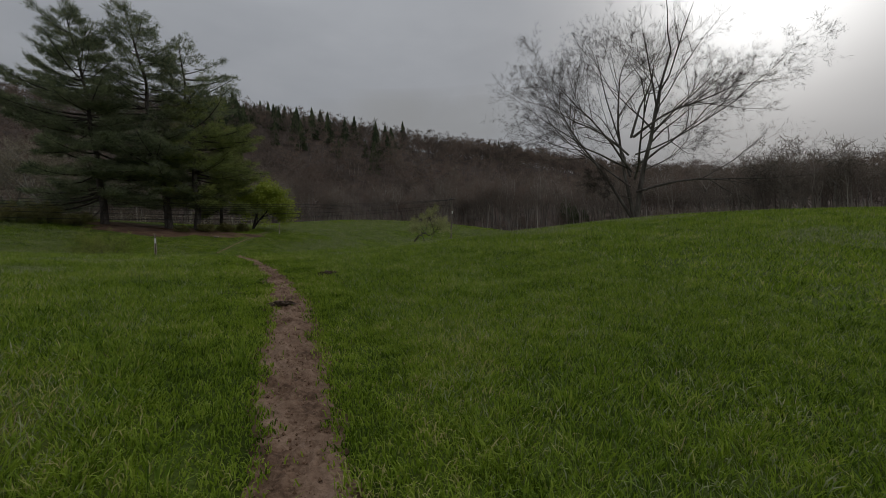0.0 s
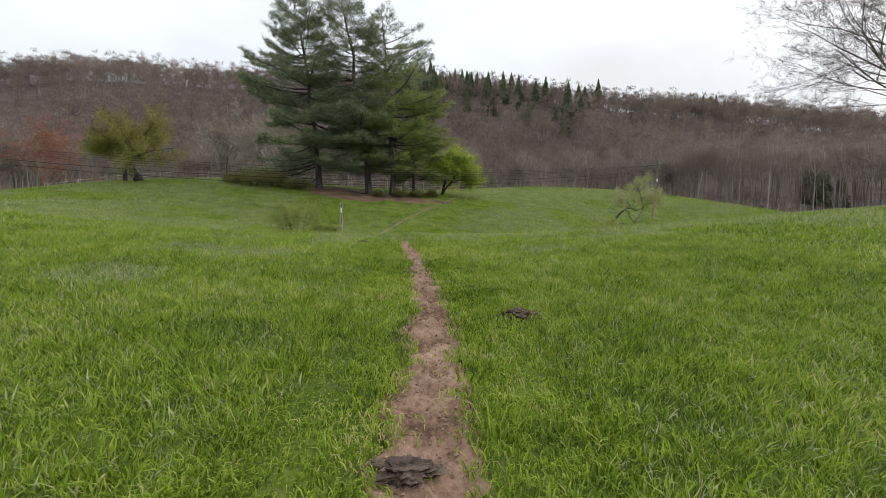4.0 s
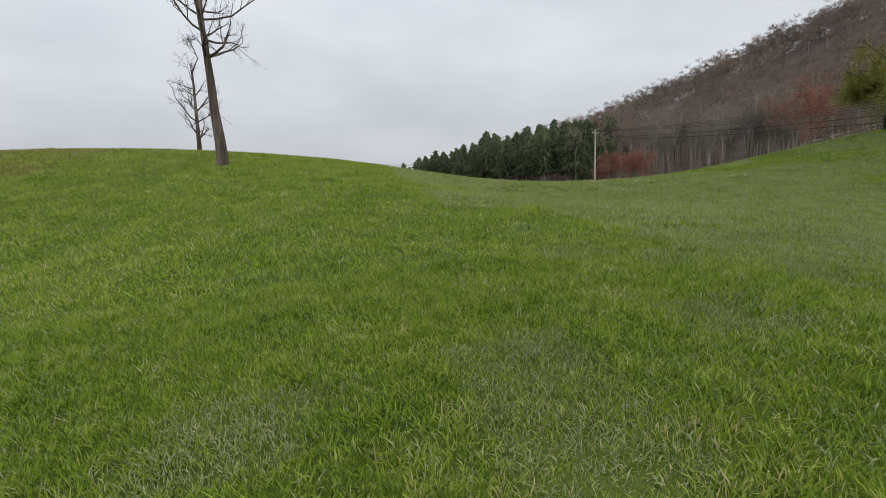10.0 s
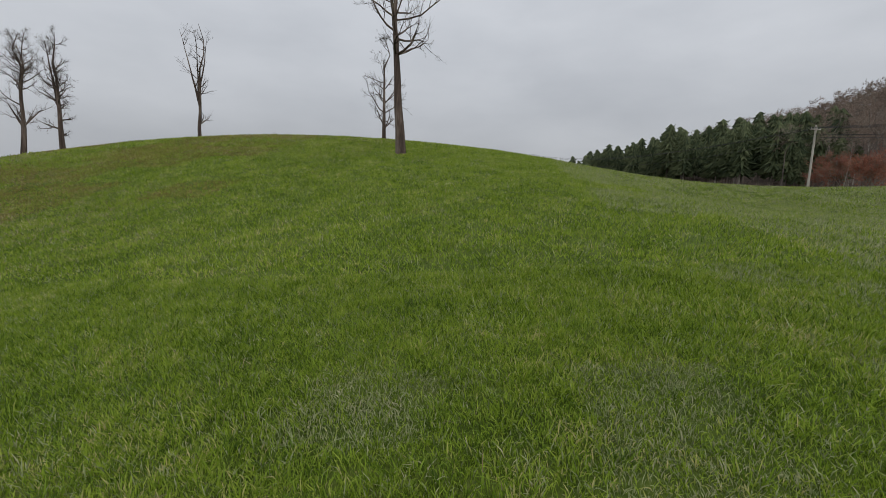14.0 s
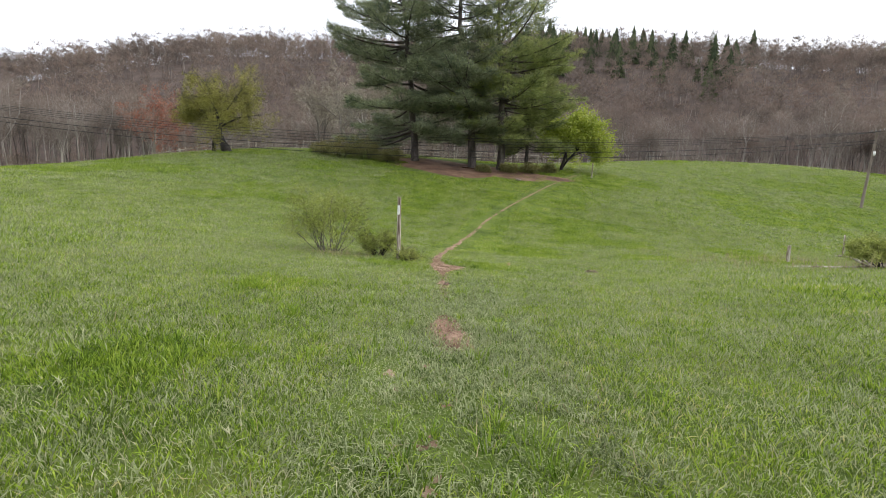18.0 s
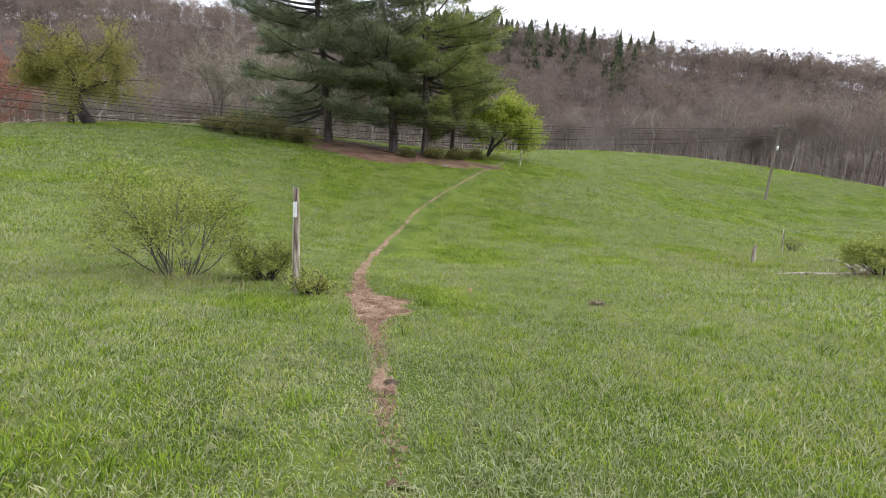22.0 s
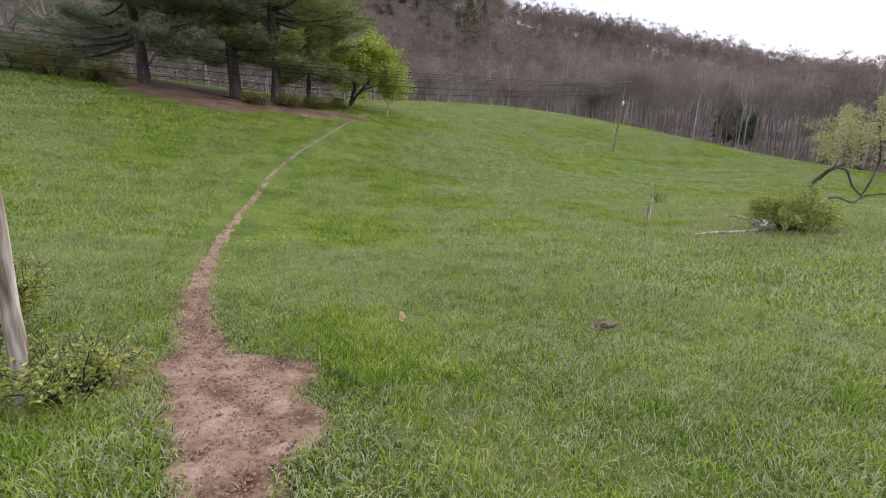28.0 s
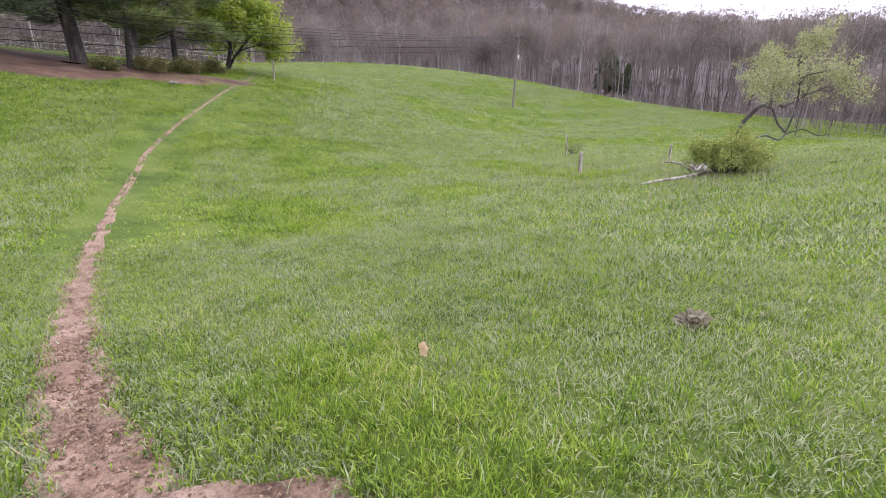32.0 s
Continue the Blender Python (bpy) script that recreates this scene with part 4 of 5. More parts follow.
# thick in the middle, thinning to nothing at every edge
m_curve = mn.new("ShaderNodeFloatCurve")
m_curve.mapping.curves[0].points[0].location = (0, 0)
m_curve.mapping.curves[0].points[1].location = (1, 0)
m_curve.mapping.curves[0].points.new(0.5, 0.9)
m_curve.mapping.update()
m_curve2 = mn.new("ShaderNodeFloatCurve")
m_curve2.mapping.curves[0].points[0].location = (0, 0)
m_curve2.mapping.curves[0].points[1].location = (1, 0)
m_curve2.mapping.curves[0].points.new(0.5, 0.8)
m_curve2.mapping.update()
ml.new(m_sep.outputs["X"], m_curve.inputs["Value"])
ml.new(m_sep.outputs["Y"], m_curve2.inputs["Value"])
m_mul.operation, m_across.operation = "MULTIPLY", "MULTIPLY"
ml.new(m_curve.outputs["Value"], m_mul.inputs[0])
ml.new(m_curve2.outputs["Value"], m_mul.inputs[1])
m_up.inputs["From Min"].default_value, m_up.inputs["From Max"].default_value = 0.2, 0.55
ml.new(m_noise.outputs["Fac"], m_up.inputs["Value"])
ml.new(m_mul.outputs[0], m_across.inputs[0])
ml.new(m_up.outputs["Result"], m_across.inputs[1])
m_across.use_clamp = True
ml.new(m_across.outputs[0], m_mix.inputs["Fac"])
ml.new(m_clear.outputs[0], m_mix.inputs[1])
ml.new(m_glow.outputs[0], m_mix.inputs[2])
ml.new(m_mix.outputs[0], m_out.inputs["Surface"])
for n, (r, a0, a1, z0, z1) in enumerate([(300, 13, 33, 84, 122), (346, 9, 38, 86, 132)]):
    me = bpy.data.meshes.new("cloud_bank")
    aa = np.radians(np.linspace(a0, a1, 25))
    vv = [(r * math.sin(q), 8 + r * math.cos(q), z) for q in aa for z in (z0, z1)]
    ff = [(2 * i, 2 * i + 2, 2 * i + 3, 2 * i + 1) for i in range(24)]
    me.from_pydata(vv, [], ff)
    uv = me.uv_layers.new(name="UVMap")
    for p in me.polygons:
        for li in p.loop_indices:
            k = me.loops[li].vertex_index
            uv.data[li].uv = ((k // 2) / 24, k % 2)
    me.materials.append(mist)
    ob = tagged(new("cloud_bank", me), "thin grey-white low cloud drifting over the hilltop", "cloud", "low cloud", "structure")

# ---- brown needle litter under the pines
b = Buf()
qa, qr = np.linspace(0, 6.283, 49)[:-1], np.linspace(0, 1, 8)
wob = 1 + 0.18 * np.sin(3 * qa + 1) + 0.12 * np.sin(7 * qa)
lx_, ly_ = -6.4 + 8.4 * np.outer(qr, np.cos(qa) * wob), 57.2 + 4.2 * np.outer(qr, np.sin(qa) * wob)
b.add(np.stack([lx_, ly_, ground_z(lx_, ly_) + 0.05 - 0.06 * qr[:, None] ** 6], -1).reshape(-1, 3),
      [t for i in range(7) for j in range(48) for t in ((i * 48 + j, i * 48 + (j + 1) % 48, (i + 1) * 48 + (j + 1) % 48), (i * 48 + j, (i + 1) * 48 + (j + 1) % 48, (i + 1) * 48 + j))])
tagged(part("needle_litter", b, NEEDLE_BED), "brown fallen needles on the bank under the pines", "ground", kind="structure")

# ---- undergrowth on the hilltop
rng = np.random.default_rng(64)
b = Buf()
n = 60000
az, r = rng.uniform(-70, 84, n), rng.uniform(262, 378, n)
x, y = r * np.sin(np.radians(az)), 8 + r * np.cos(np.radians(az))
c = np.stack([x, y, ground_z(x, y) + 9 * rng.uniform(0, 1, n) ** 1.3], 1)
b.tris(slivers(c, 1.7, 0.3, rng, np.array([[0, 0, 0.4]]), 1.0))
tagged(part("brush", b, TWIG_HAZE), "tangled bare undergrowth on the hilltop", "brush", kind="stuff")

# ---- low brush along the foot of the woods
rng = np.random.default_rng(63)
b = Buf()
n = 40000
az = rng.uniform(-95, 90, n)
r = woods_edge(az) - rng.uniform(-14, 6, n)
x, y = r * np.sin(np.radians(az)), 8 + r * np.cos(np.radians(az))
c = np.stack([x, y, ground_z(x, y) + 2.6 * rng.uniform(0, 1, n) ** 1.8], 1)
b.tris(slivers(c, 0.9, 0.08, rng, np.array([[0, 0, 0.3]]), 1.0))
tagged(part("brush", b, TWIG_HAZE), "tangled bare brush along the foot of the woods", "brush", kind="stuff")


# ------------------------------------------------------------------ posts, poles and cables
def worn_post(name, label, x, y, h, r, mat, lean=(0, 0), group="", seed=0, sink=0.25):
    rng = np.random.default_rng(seed)
    ob = thing(name, label, "post", (x, y, gz(x, y)), group)
    b = Buf()
    k, sides = 9, 9
    t = np.linspace(0, 1, k)
    pts = np.stack([lean[0] * t * h, lean[1] * t * h, -sink + (h + sink) * t], 1)
    v, f = [], []
    for i in range(k):
        for j in range(sides):
            a = j * 6.283 / sides
            q = r * (1.08 - 0.2 * t[i]) * (1 + 0.10 * math.sin(3 * a + seed) + 0.085 * rng.normal())
            top = 0.012 * rng.normal() if i == k - 1 else 0
            v.append(pts[i] + [math.cos(a) * q, math.sin(a) * q, top])
    v.append(pts[-1] + [0, 0, -0.01])
    for i in range(k - 1):
        for j in range(sides):
            p, q = i * sides + j, i * sides + (j + 1) % sides
            f += [(p, q, q + sides), (p, q + sides, p + sides)]
    for j in range(sides):
        f.append(((k - 1) * sides + j, (k - 1) * sides + (j + 1) % sides, k * sides))
    b.add(v, f)
    part("shaft", b, mat, ob)
    return ob


def box(cx, cy, cz, sx, sy, sz, rot=0.0):
    v = np.array([(i, j, k) for k in (-0.5, 0.5) for j in (-0.5, 0.5) for i in (-0.5, 0.5)]) * [sx, sy, sz]
    c, s = math.cos(rot), math.sin(rot)
    v = np.stack([v[:, 0] * c - v[:, 1] * s, v[:, 0] * s + v[:, 1] * c, v[:, 2]], 1) + [cx, cy, cz]
    f = [(0, 2, 1), (1, 2, 3), (4, 5, 6), (5, 7, 6), (0, 1, 4), (1, 5, 4), (2, 6, 3), (3, 6, 7), (0, 4, 2), (2, 4, 6), (1, 3, 5), (3, 7, 5)]
    return v, f


post = worn_post("trail_post", "weathered round wooden post with a white paint blaze beside the path", -2.94, 23.18, 1.52, 0.048, POST_WOOD, (-0.014, 0.0), seed=4)
b = Buf()
bl = []
for i, zz in enumerate(np.linspace(1.12, 1.33, 6)):
    for a in np.linspace(-2.35, -1.05, 6):
        q = 0.0545 - 0.004 * (zz - 1.1) / 0.2
        bl.append((math.cos(a) * q - 0.014 * zz, math.sin(a) * q, zz + 0.012 * math.sin(9 * a)))
ix = np.arange(36).reshape(6, 6)
b.add(bl, [t for i in range(5) for j in range(5) for t in ((ix[i, j], ix[i, j + 1], ix[i + 1, j + 1]), (ix[i, j], ix[i + 1, j + 1], ix[i + 1, j]))])
part("blaze", b, WHITE_PAINT, post, "white rectangular paint blaze")
worn_post("fence_post", "thin pale post at the top of the path", 5.65, 62.0, 1.5, 0.06, POST_WOOD, (0.02, 0), "field posts", 5)
worn_post("fence_post", "short dark post standing alone in the field", 16.0, 40.2, 1.1, 0.045, POST_WOOD, (-0.02, 0), "field posts", 6)
worn_post("fence_post", "short broken post in the grass", 10.2, 33.5, 0.7, 0.07, POST_WOOD, (0.03, 0), "field posts", 7)
worn_post("fence_post", "weathered stub of a post by the bush", 16.1, 34.3, 0.6, 0.05, POST_WOOD, (0.06, 0), "field posts", 8)
worn_post("tree_stub", "short broken stub of a trunk beside the old tree", -31.4, 53.9, 1.1, 0.12, DARK_BARK, (0.05, 0), "stubs", 9)
worn_post("tree_stub", "short forked stub of a trunk beside the old tree", -30.9, 53.6, 1.3, 0.10, DARK_BARK, (-0.08, 0), "stubs", 10)


def sag(p, q, drop, n=25):
    t = np.linspace(0, 1, n)
    p, q = np.array(p, float), np.array(q, float)
    c = p + (q - p) * t[:, None]
    c[:, 2] -= 4 * drop * t * (1 - t)
    return c


def utility_pole(label, x, y, h, mat, lean, facing, arm=True):
    ob = thing("utility_pole", label, "utility pole", (x, y, gz(x, y)), "utility poles")
    b = Buf()
    t = np.linspace(0, 1, 6)
    p = np.stack([lean[0] * t * h, lean[1] * t * h, -0.4 + (h + 0.4) * t], 1)
    b.tube(p, 0.135 - 0.04 * t, 10)
    b.tube([p[-1], p[-1] + [0, 0, 0.02]], [0.11, 0.005], 10)
    part("pole", b, mat, ob)
    top = p[-1]
    if arm:
        b = Buf()
        b.add(*box(top[0], top[1], top[2] - 0.45, 1.3, 0.09, 0.11, facing))
        arm_part = part("crossarm", b, mat, ob)
        for s in (-0.58, -0.2, 0.2, 0.58):
            b = Buf()
            o = top + [math.cos(facing) * s, math.sin(facing) * s, -0.4]
            b.tube([o, o + [0, 0, 0.08], o + [0, 0, 0.12], o + [0, 0, 0.17]], [0.02, 0.045, 0.03, 0.04], 7)
            part("insulator", b, STEEL, arm_part)
    return ob


HX, HY = 31.0, 64.4
hz = gz(HX, HY)
rp = utility_pole("leaning wooden utility pole with a white marker, in the open field", HX, HY, 7.6, POLE_WOOD, (0.06, -0.03), radians(106))
b = Buf()
b.add(*box(0.35, -0.31, 5.1, 0.24, 0.05, 0.42, radians(20)))
part("marker", b, WHITE_PAINT, rp, "small white marker plate")
LX, LY = -56.8, 41.6
utility_pole("tall pale grey wooden utility pole at the field's low edge", LX, LY, 10.97 - gz(LX, LY), PALE_POLE, (0.01, 0.0), radians(110))
rtop, ltop = np.array([HX + 0.43, HY - 0.21, hz + 7.0]), np.array([LX + 0.08, LY, 10.6])
b_dir = np.array([math.cos(radians(106)), math.sin(radians(106)), 0])
for s, dz, drop in [(-0.58, 0.12, 2.3), (-0.2, 0.12, 2.5), (0.2, 0.12, 2.7), (0.58, 0.12, 2.9), (0.0, -0.65, 2.6), (0.05, -0.9, 2.9)]:
    b = Buf()
    b.tube(sag(rtop + b_dir * s + [0, 0, dz], ltop + b_dir * s + [0, 0, dz], drop, 41), np.full(41, 0.014 if dz > 0 else 0.022), 4)
    tagged(part("cable", b, CABLE), "black overhead cable sagging between the utility poles", "cable", "overhead cables")
far_end = np.array([66.0, 88.0, 8.6])
for s, dz, drop in [(-0.58, 0.12, 0.7), (-0.2, 0.12, 0.9), (0.2, 0.12, 0.6), (0.58, 0.12, 1.0), (0.0, -0.9, 1.1), (0.05, -1.25, 1.3)]:
    b = Buf()
    b.tube(sag(rtop + b_dir * s + [0, 0, dz], far_end + b_dir * s + [0, 0, dz], drop, 31), np.full(31, 0.013 if dz > 0 else 0.02), 4)
    tagged(part("cable", b, CABLE), "black overhead cable running off towards the woods", "cable", "overhead cables")
left_end = np.array([-150.0, 14.0, 14.0])
for s, dz, drop in [(-0.58, 0.12, 2.6), (0.2, 0.12, 2.4), (0.58, 0.12, 2.2), (0.0, -0.9, 3.0)]:
    b = Buf()
    b.tube(sag(ltop + b_dir * s + [0, 0, dz], left_end + b_dir * s + [0, 0, dz], drop, 31), np.full(31, 0.018), 4)
    tagged(part("cable", b, CABLE), "black overhead cable running off along the valley", "cable", "overhead cables")

# ---- rail fence behind the pines
fence = thing("rail_fence", "grey weathered post-and-rail fence along the knoll's crest", "fence", (0, 0, 0))
fx = np.arange(-44, 8, 2.6)
fy = np.interp(fx, [-44, -30, -15, 0, 8, 36], [60, 66, 70.5, 73, 74, 79])
fzz = ground_z(fx, fy)
rng = np.random.default_rng(71)
for i in range(len(fx)):
    b = Buf()
    b.tube([(fx[i], fy[i], fzz[i] - 0.3), (fx[i] + rng.normal() * 0.03, fy[i], fzz[i] + 1.25)], [0.09, 0.08], 7)
    b.tube([(fx[i], fy[i], fzz[i] + 1.24), (fx[i], fy[i], fzz[i] + 1.27)], [0.08, 0.01], 7)
    part("fence_post", b, POST_WOOD, fence)
for i in range(len(fx) - 1):
    for hgt in (0.35, 0.72, 1.08):
        b = Buf()
        j = rng.normal(size=2) * 0.03
        b.tube([(fx[i] - 0.1, fy[i] - 0.1, fzz[i] + hgt + j[0]), (fx[i + 1] + 0.1, fy[i + 1] - 0.1, fzz[i + 1] + hgt + j[1])], [0.05, 0.045], 6)
        part("rail", b, POST_WOOD, fence)


# ------------------------------------------------------------------ shrubs
def shrub(name, label, x, y, h, wide, seed, stems, leaf, leaf_n, leaf_size, bark=DARK_BARK, lean=(0, 0), levels=3):
    rng = np.random.default_rng(seed)
    st = []
    for i in range(stems):
        a = rng.uniform(0, 6.283)
        q = rng.uniform(0.15, 1.0) * wide / h
        st.append(((math.cos(a) * 0.12 * wide, math.sin(a) * 0.12 * wide, 0), (math.cos(a) * q + lean[0], math.sin(a) * q + lean[1], 1), h * rng.uniform(0.45, 0.75), 0.011))
    ob = tree_thing(name, label, x, y, shape(rng, st, levels, (0.12, (0.0, 0.02, 0.0), 0.6, 0.55, (4, 3, 3), 0.5)), bark, twig=TWIG_BARE,
                    twig_n=int(leaf_n * 0.14), twig_len=0.16, twig_w=0.006, leaf=leaf, leaf_n=leaf_n, leaf_size=leaf_size, sink=0.05, seed=seed)
    return ob


shrub("thorn_shrub", "open thorny shrub with bare twigs and small olive leaves", -5.1, 24.0, 1.55, 1.6, 81, 22, FROND, 11000, 0.028, BARK)
shrub("low_shrub", "low dense green shrub beside the post", -3.8, 24.2, 0.66, 0.62, 82, 26, FROND, 8500, 0.024, levels=2)
shrub("low_shrub", "small weedy tuft at the foot of the post", -2.72, 23.2, 0.46, 0.42, 83, 16, FROND, 2400, 0.022, levels=2)
shrub("round_bush", "dense fountain-shaped green bush below the leaning tree", 10.6, 28.85, 1.08, 1.2, 84, 36, FROND, 17000, 0.042, levels=2)
shrub("low_shrub", "small bare weed clump beside a lone post", 16.6, 40.3, 0.8, 0.7, 85, 12, SHRUB_LEAF, 300, 0.04, levels=2)
rng = np.random.default_rng(86)
LEAN = np.array([0.87, -0.49, 0.0])


def crooked(points, thick, thin, level, limb):
    """A bent limb through a few knees, given as metres along the lean, metres up and metres aside."""
    p = np.array([0.89 * LEAN * u + np.array([0.49, 0.87, 0.0]) * w + np.array([0, 0, 1.07 * v]) for u, v, w in points])
    q = np.linspace(0, len(p) - 1, 4 * len(p))
    soft = np.stack([np.interp(q, np.arange(len(p)), p[:, i]) for i in range(3)], 1)
    soft[1:-1] = (soft[:-2] + soft[1:-1] * 2 + soft[2:]) / 4
    return (soft, np.linspace(thick, thin, len(soft)), level, limb)


limbs = [crooked([(0, 0, 0), (0.06, 0.9, 0), (0.3, 1.35, 0.02), (0.62, 1.65, 0), (0.97, 1.83, -0.03), (1.17, 1.83, 0)], 0.066, 0.036, 0, 1),
         crooked([(1.17, 1.83, 0), (1.43, 1.66, 0.1), (1.85, 1.86, 0.1), (1.7, 2.3, 0.0), (1.55, 2.8, 0.05)], 0.034, 0.016, 1, 2),
         crooked([(0.75, 1.72, 0), (0.98, 1.66, -0.1), (1.12, 1.3, -0.2), (1.36, 1.08, -0.25)], 0.034, 0.024, 1, 3),
         crooked([(0.46, 0.98, -0.4), (0.72, 1.04, -0.36), (1.16, 0.9, -0.3), (1.42, 1.08, -0.25), (1.9, 1.17, -0.2), (2.3, 1.0, -0.25), (2.7, 1.03, -0.2)], 0.026, 0.012, 1, 4),
         crooked([(1.36, 1.08, -0.25), (1.6, 1.4, -0.1), (1.85, 1.86, 0.1)], 0.024, 0.022, 1, 5)]
for n, (u, v, du, dv, dw, length) in enumerate([(1.0, 1.84, -0.75, 0.75, 0.2, 0.95), (1.1, 1.83, -0.35, 0.9, -0.5, 1.0), (1.17, 1.83, 0.0, 1.0, 0.5, 1.05), (1.75, 2.2, 0.5, 0.75, 0.4, 0.85),
                                                (1.85, 1.9, 1.0, 0.55, -0.2, 1.1), (1.85, 1.87, 0.9, 0.8, 0.5, 1.0), (1.6, 2.6, -0.2, 0.9, -0.5, 0.7), (1.6, 2.65, 0.55, 0.7, 0.0, 0.75),
                                                (1.7, 2.3, 0.6, 0.5, -0.7, 0.9), (0.97, 1.83, -0.6, 0.45, -0.55, 0.85), (1.55, 2.75, -0.6, 0.6, 0.4, 0.7)]):
    way = LEAN * du + np.array([0.49 * dw, 0.87 * dw, dv])
    grow(limbs, rng, 0.89 * LEAN * u + np.array([0, 0, 1.07 * v]), way / np.linalg.norm(way), length * 0.84, 0.018, 1, 4, (0.2, (0.0, 0.02, -0.02, 0.0), 0.95, 0.6, (5, 5, 4, 3), 0.5), 10 + n)
tree_thing("leaning_tree", "small leaning tree with crooked pale limbs and sparse opening leaves", 10.95, 29.0, limbs,
           BARK, twig=TWIG_TAN, twig_n=3000, twig_len=0.12, twig_w=0.007, leaf=PALE_LEAF, leaf_n=10500, leaf_size=0.036, seed=86)
for x, y, h, w, seed in [(-18.2, 54.8, 1.9, 2.2, 87), (-15.9, 55.0, 1.8, 2.1, 88), (-20.6, 55.6, 1.2, 1.6, 89), (-13.4, 54.8, 1.5, 2.0, 90), (-2.5, 57.5, 0.9, 1.3, 91),
                         (-0.5, 59.0, 1.0, 1.4, 92), (1.2, 61.5, 0.9, 1.2, 93), (-4.8, 56.0, 0.7, 1.0, 94)]:
    shrub("bramble", "low olive-brown bramble thicket under the pines", x, y, h, w, seed, 24, BRAMBLE, int(2600 * h + 1200), 0.075, levels=2)

# ------------------------------------------------------------------ small things on the ground


def clod(name, label, x, y, size, flat, mat, seed, category):
    rng = np.random.default_rng(seed)
    m = bmesh.new()
    bmesh.ops.create_icosphere(m, subdivisions=4, radius=1)
    off = rng.uniform(0, 50, 3)
    for v in m.verts:
        k = max(0.4, 0.8 + 0.55 * noise.noise(v.co * 2.2 + Vector(off)) + 0.35 * noise.noise(v.co * 6 + Vector(off)))
        v.co = Vector((v.co.x * size * k, v.co.y * size * 0.8 * k, v.co.z * size * flat * k))
    me = bpy.data.meshes.new(name)
    m.to_mesh(me)
    m.free()
    me.materials.append(mat)
    ob = new(name, me)
    ob.location = (x, y, gz(x, y) + size * flat * 0.1)
    return tagged(ob, label, category)


STRAW_MAT = mottled("matted grey straw", [(0.3, (0.12, 0.095, 0.06)), (0.7, (0.33, 0.275, 0.18))], 25, bump=1.0, fine=90)
clod("dung_pat", "dark crumbled cow pat in the grass", -0.66, 12.55, 0.21, 0.22, DUNG, 1, "dung")
clod("dung_pat", "dark smeared cow pat beside the path", 1.4, 7.55, 0.21, 0.34, DUNG, 2, "dung")
clod("dung_pat", "dark wet mud heap on the path", 0.5, 5.5, 0.14, 0.25, DUNG, 3, "dung")
clod("dung_pat", "dark flattened cow pat at the path's edge", -1.2, 20.1, 0.06, 0.2, DUNG, 4, "dung")
clod("straw_heap", "small heap of dead grey-brown grass", 1.5, 23.75, 0.15, 0.62, STRAW_MAT, 5, "heap")
clod("rock", "pale flat stone at the foot of the post", -2.9, 23.08, 0.075, 0.5, STONE, 6, "rock")
clod("rock", "pale stone low on the bank under the pines", -1.4, 54.4, 0.3, 0.5, STONE, 9, "rock")
log = thing("fallen_log", "grey-brown fallen log with a gnarled root end in the grass", "log", (9.2, 29.4, gz(9.2, 29.4)))
b = Buf()
lp_ = [(-1.0, 0.15), (-0.5, 0.05), (0.0, -0.05), (0.6, -0.12), (1.15, -0.2), (1.7, -0.1)]
b.tube([(px, py, gz(9.2 + px, 29.4 + py) - gz(9.2, 29.4) + 0.05 + 0.02 * math.sin(px * 7)) for px, py in lp_], [0.018, 0.035, 0.04, 0.05, 0.055, 0.045], 9)
part("trunk", b, POST_WOOD, log)
rng = np.random.default_rng(88)
for i in range(7):
    b = Buf()
    o = np.array([1.55 + rng.normal() * 0.2, 0.1 + 0.35 * rng.random(), gz(10.8, 29.5) - gz(9.2, 29.4) + 0.05])
    d = np.array([rng.normal() * 0.6, 0.3 + 0.3 * rng.random(), 0.3 * rng.random()])
    b.tube([o, o + d * 0.35 + [0, 0, 0.12], o + d * 0.75 + [rng.normal() * 0.06, 0, 0.1], o + d + [0, 0, 0.02]], [0.045, 0.04, 0.03, 0.012], 7)
    part("root", b, POST_WOOD, log)
b = Buf()
lx, ly = -0.43, 24.4
lz = gz(lx, ly)
ang = np.linspace(0, 6.283, 13)
rim = np.stack([0.034 * np.cos(ang) * (1 + 0.25 * np.cos(5 * ang)), 0.02 * np.sin(ang), 0.047 * (1 + np.sin(ang) * (1 + 0.2 * np.cos(5 * ang))) + 0.03], 1) + [lx, ly, lz]
b.add(np.r_[[[lx, ly - 0.02, lz + 0.07]], rim], [(0, i + 1, i + 2) for i in range(12)])
tagged(part("dry_leaf", b, DRY_LEAF), "single curled tan dead leaf standing in the grass", "leaf")

# ------------------------------------------------------------------ grass
rng = np.random.default_rng(91)


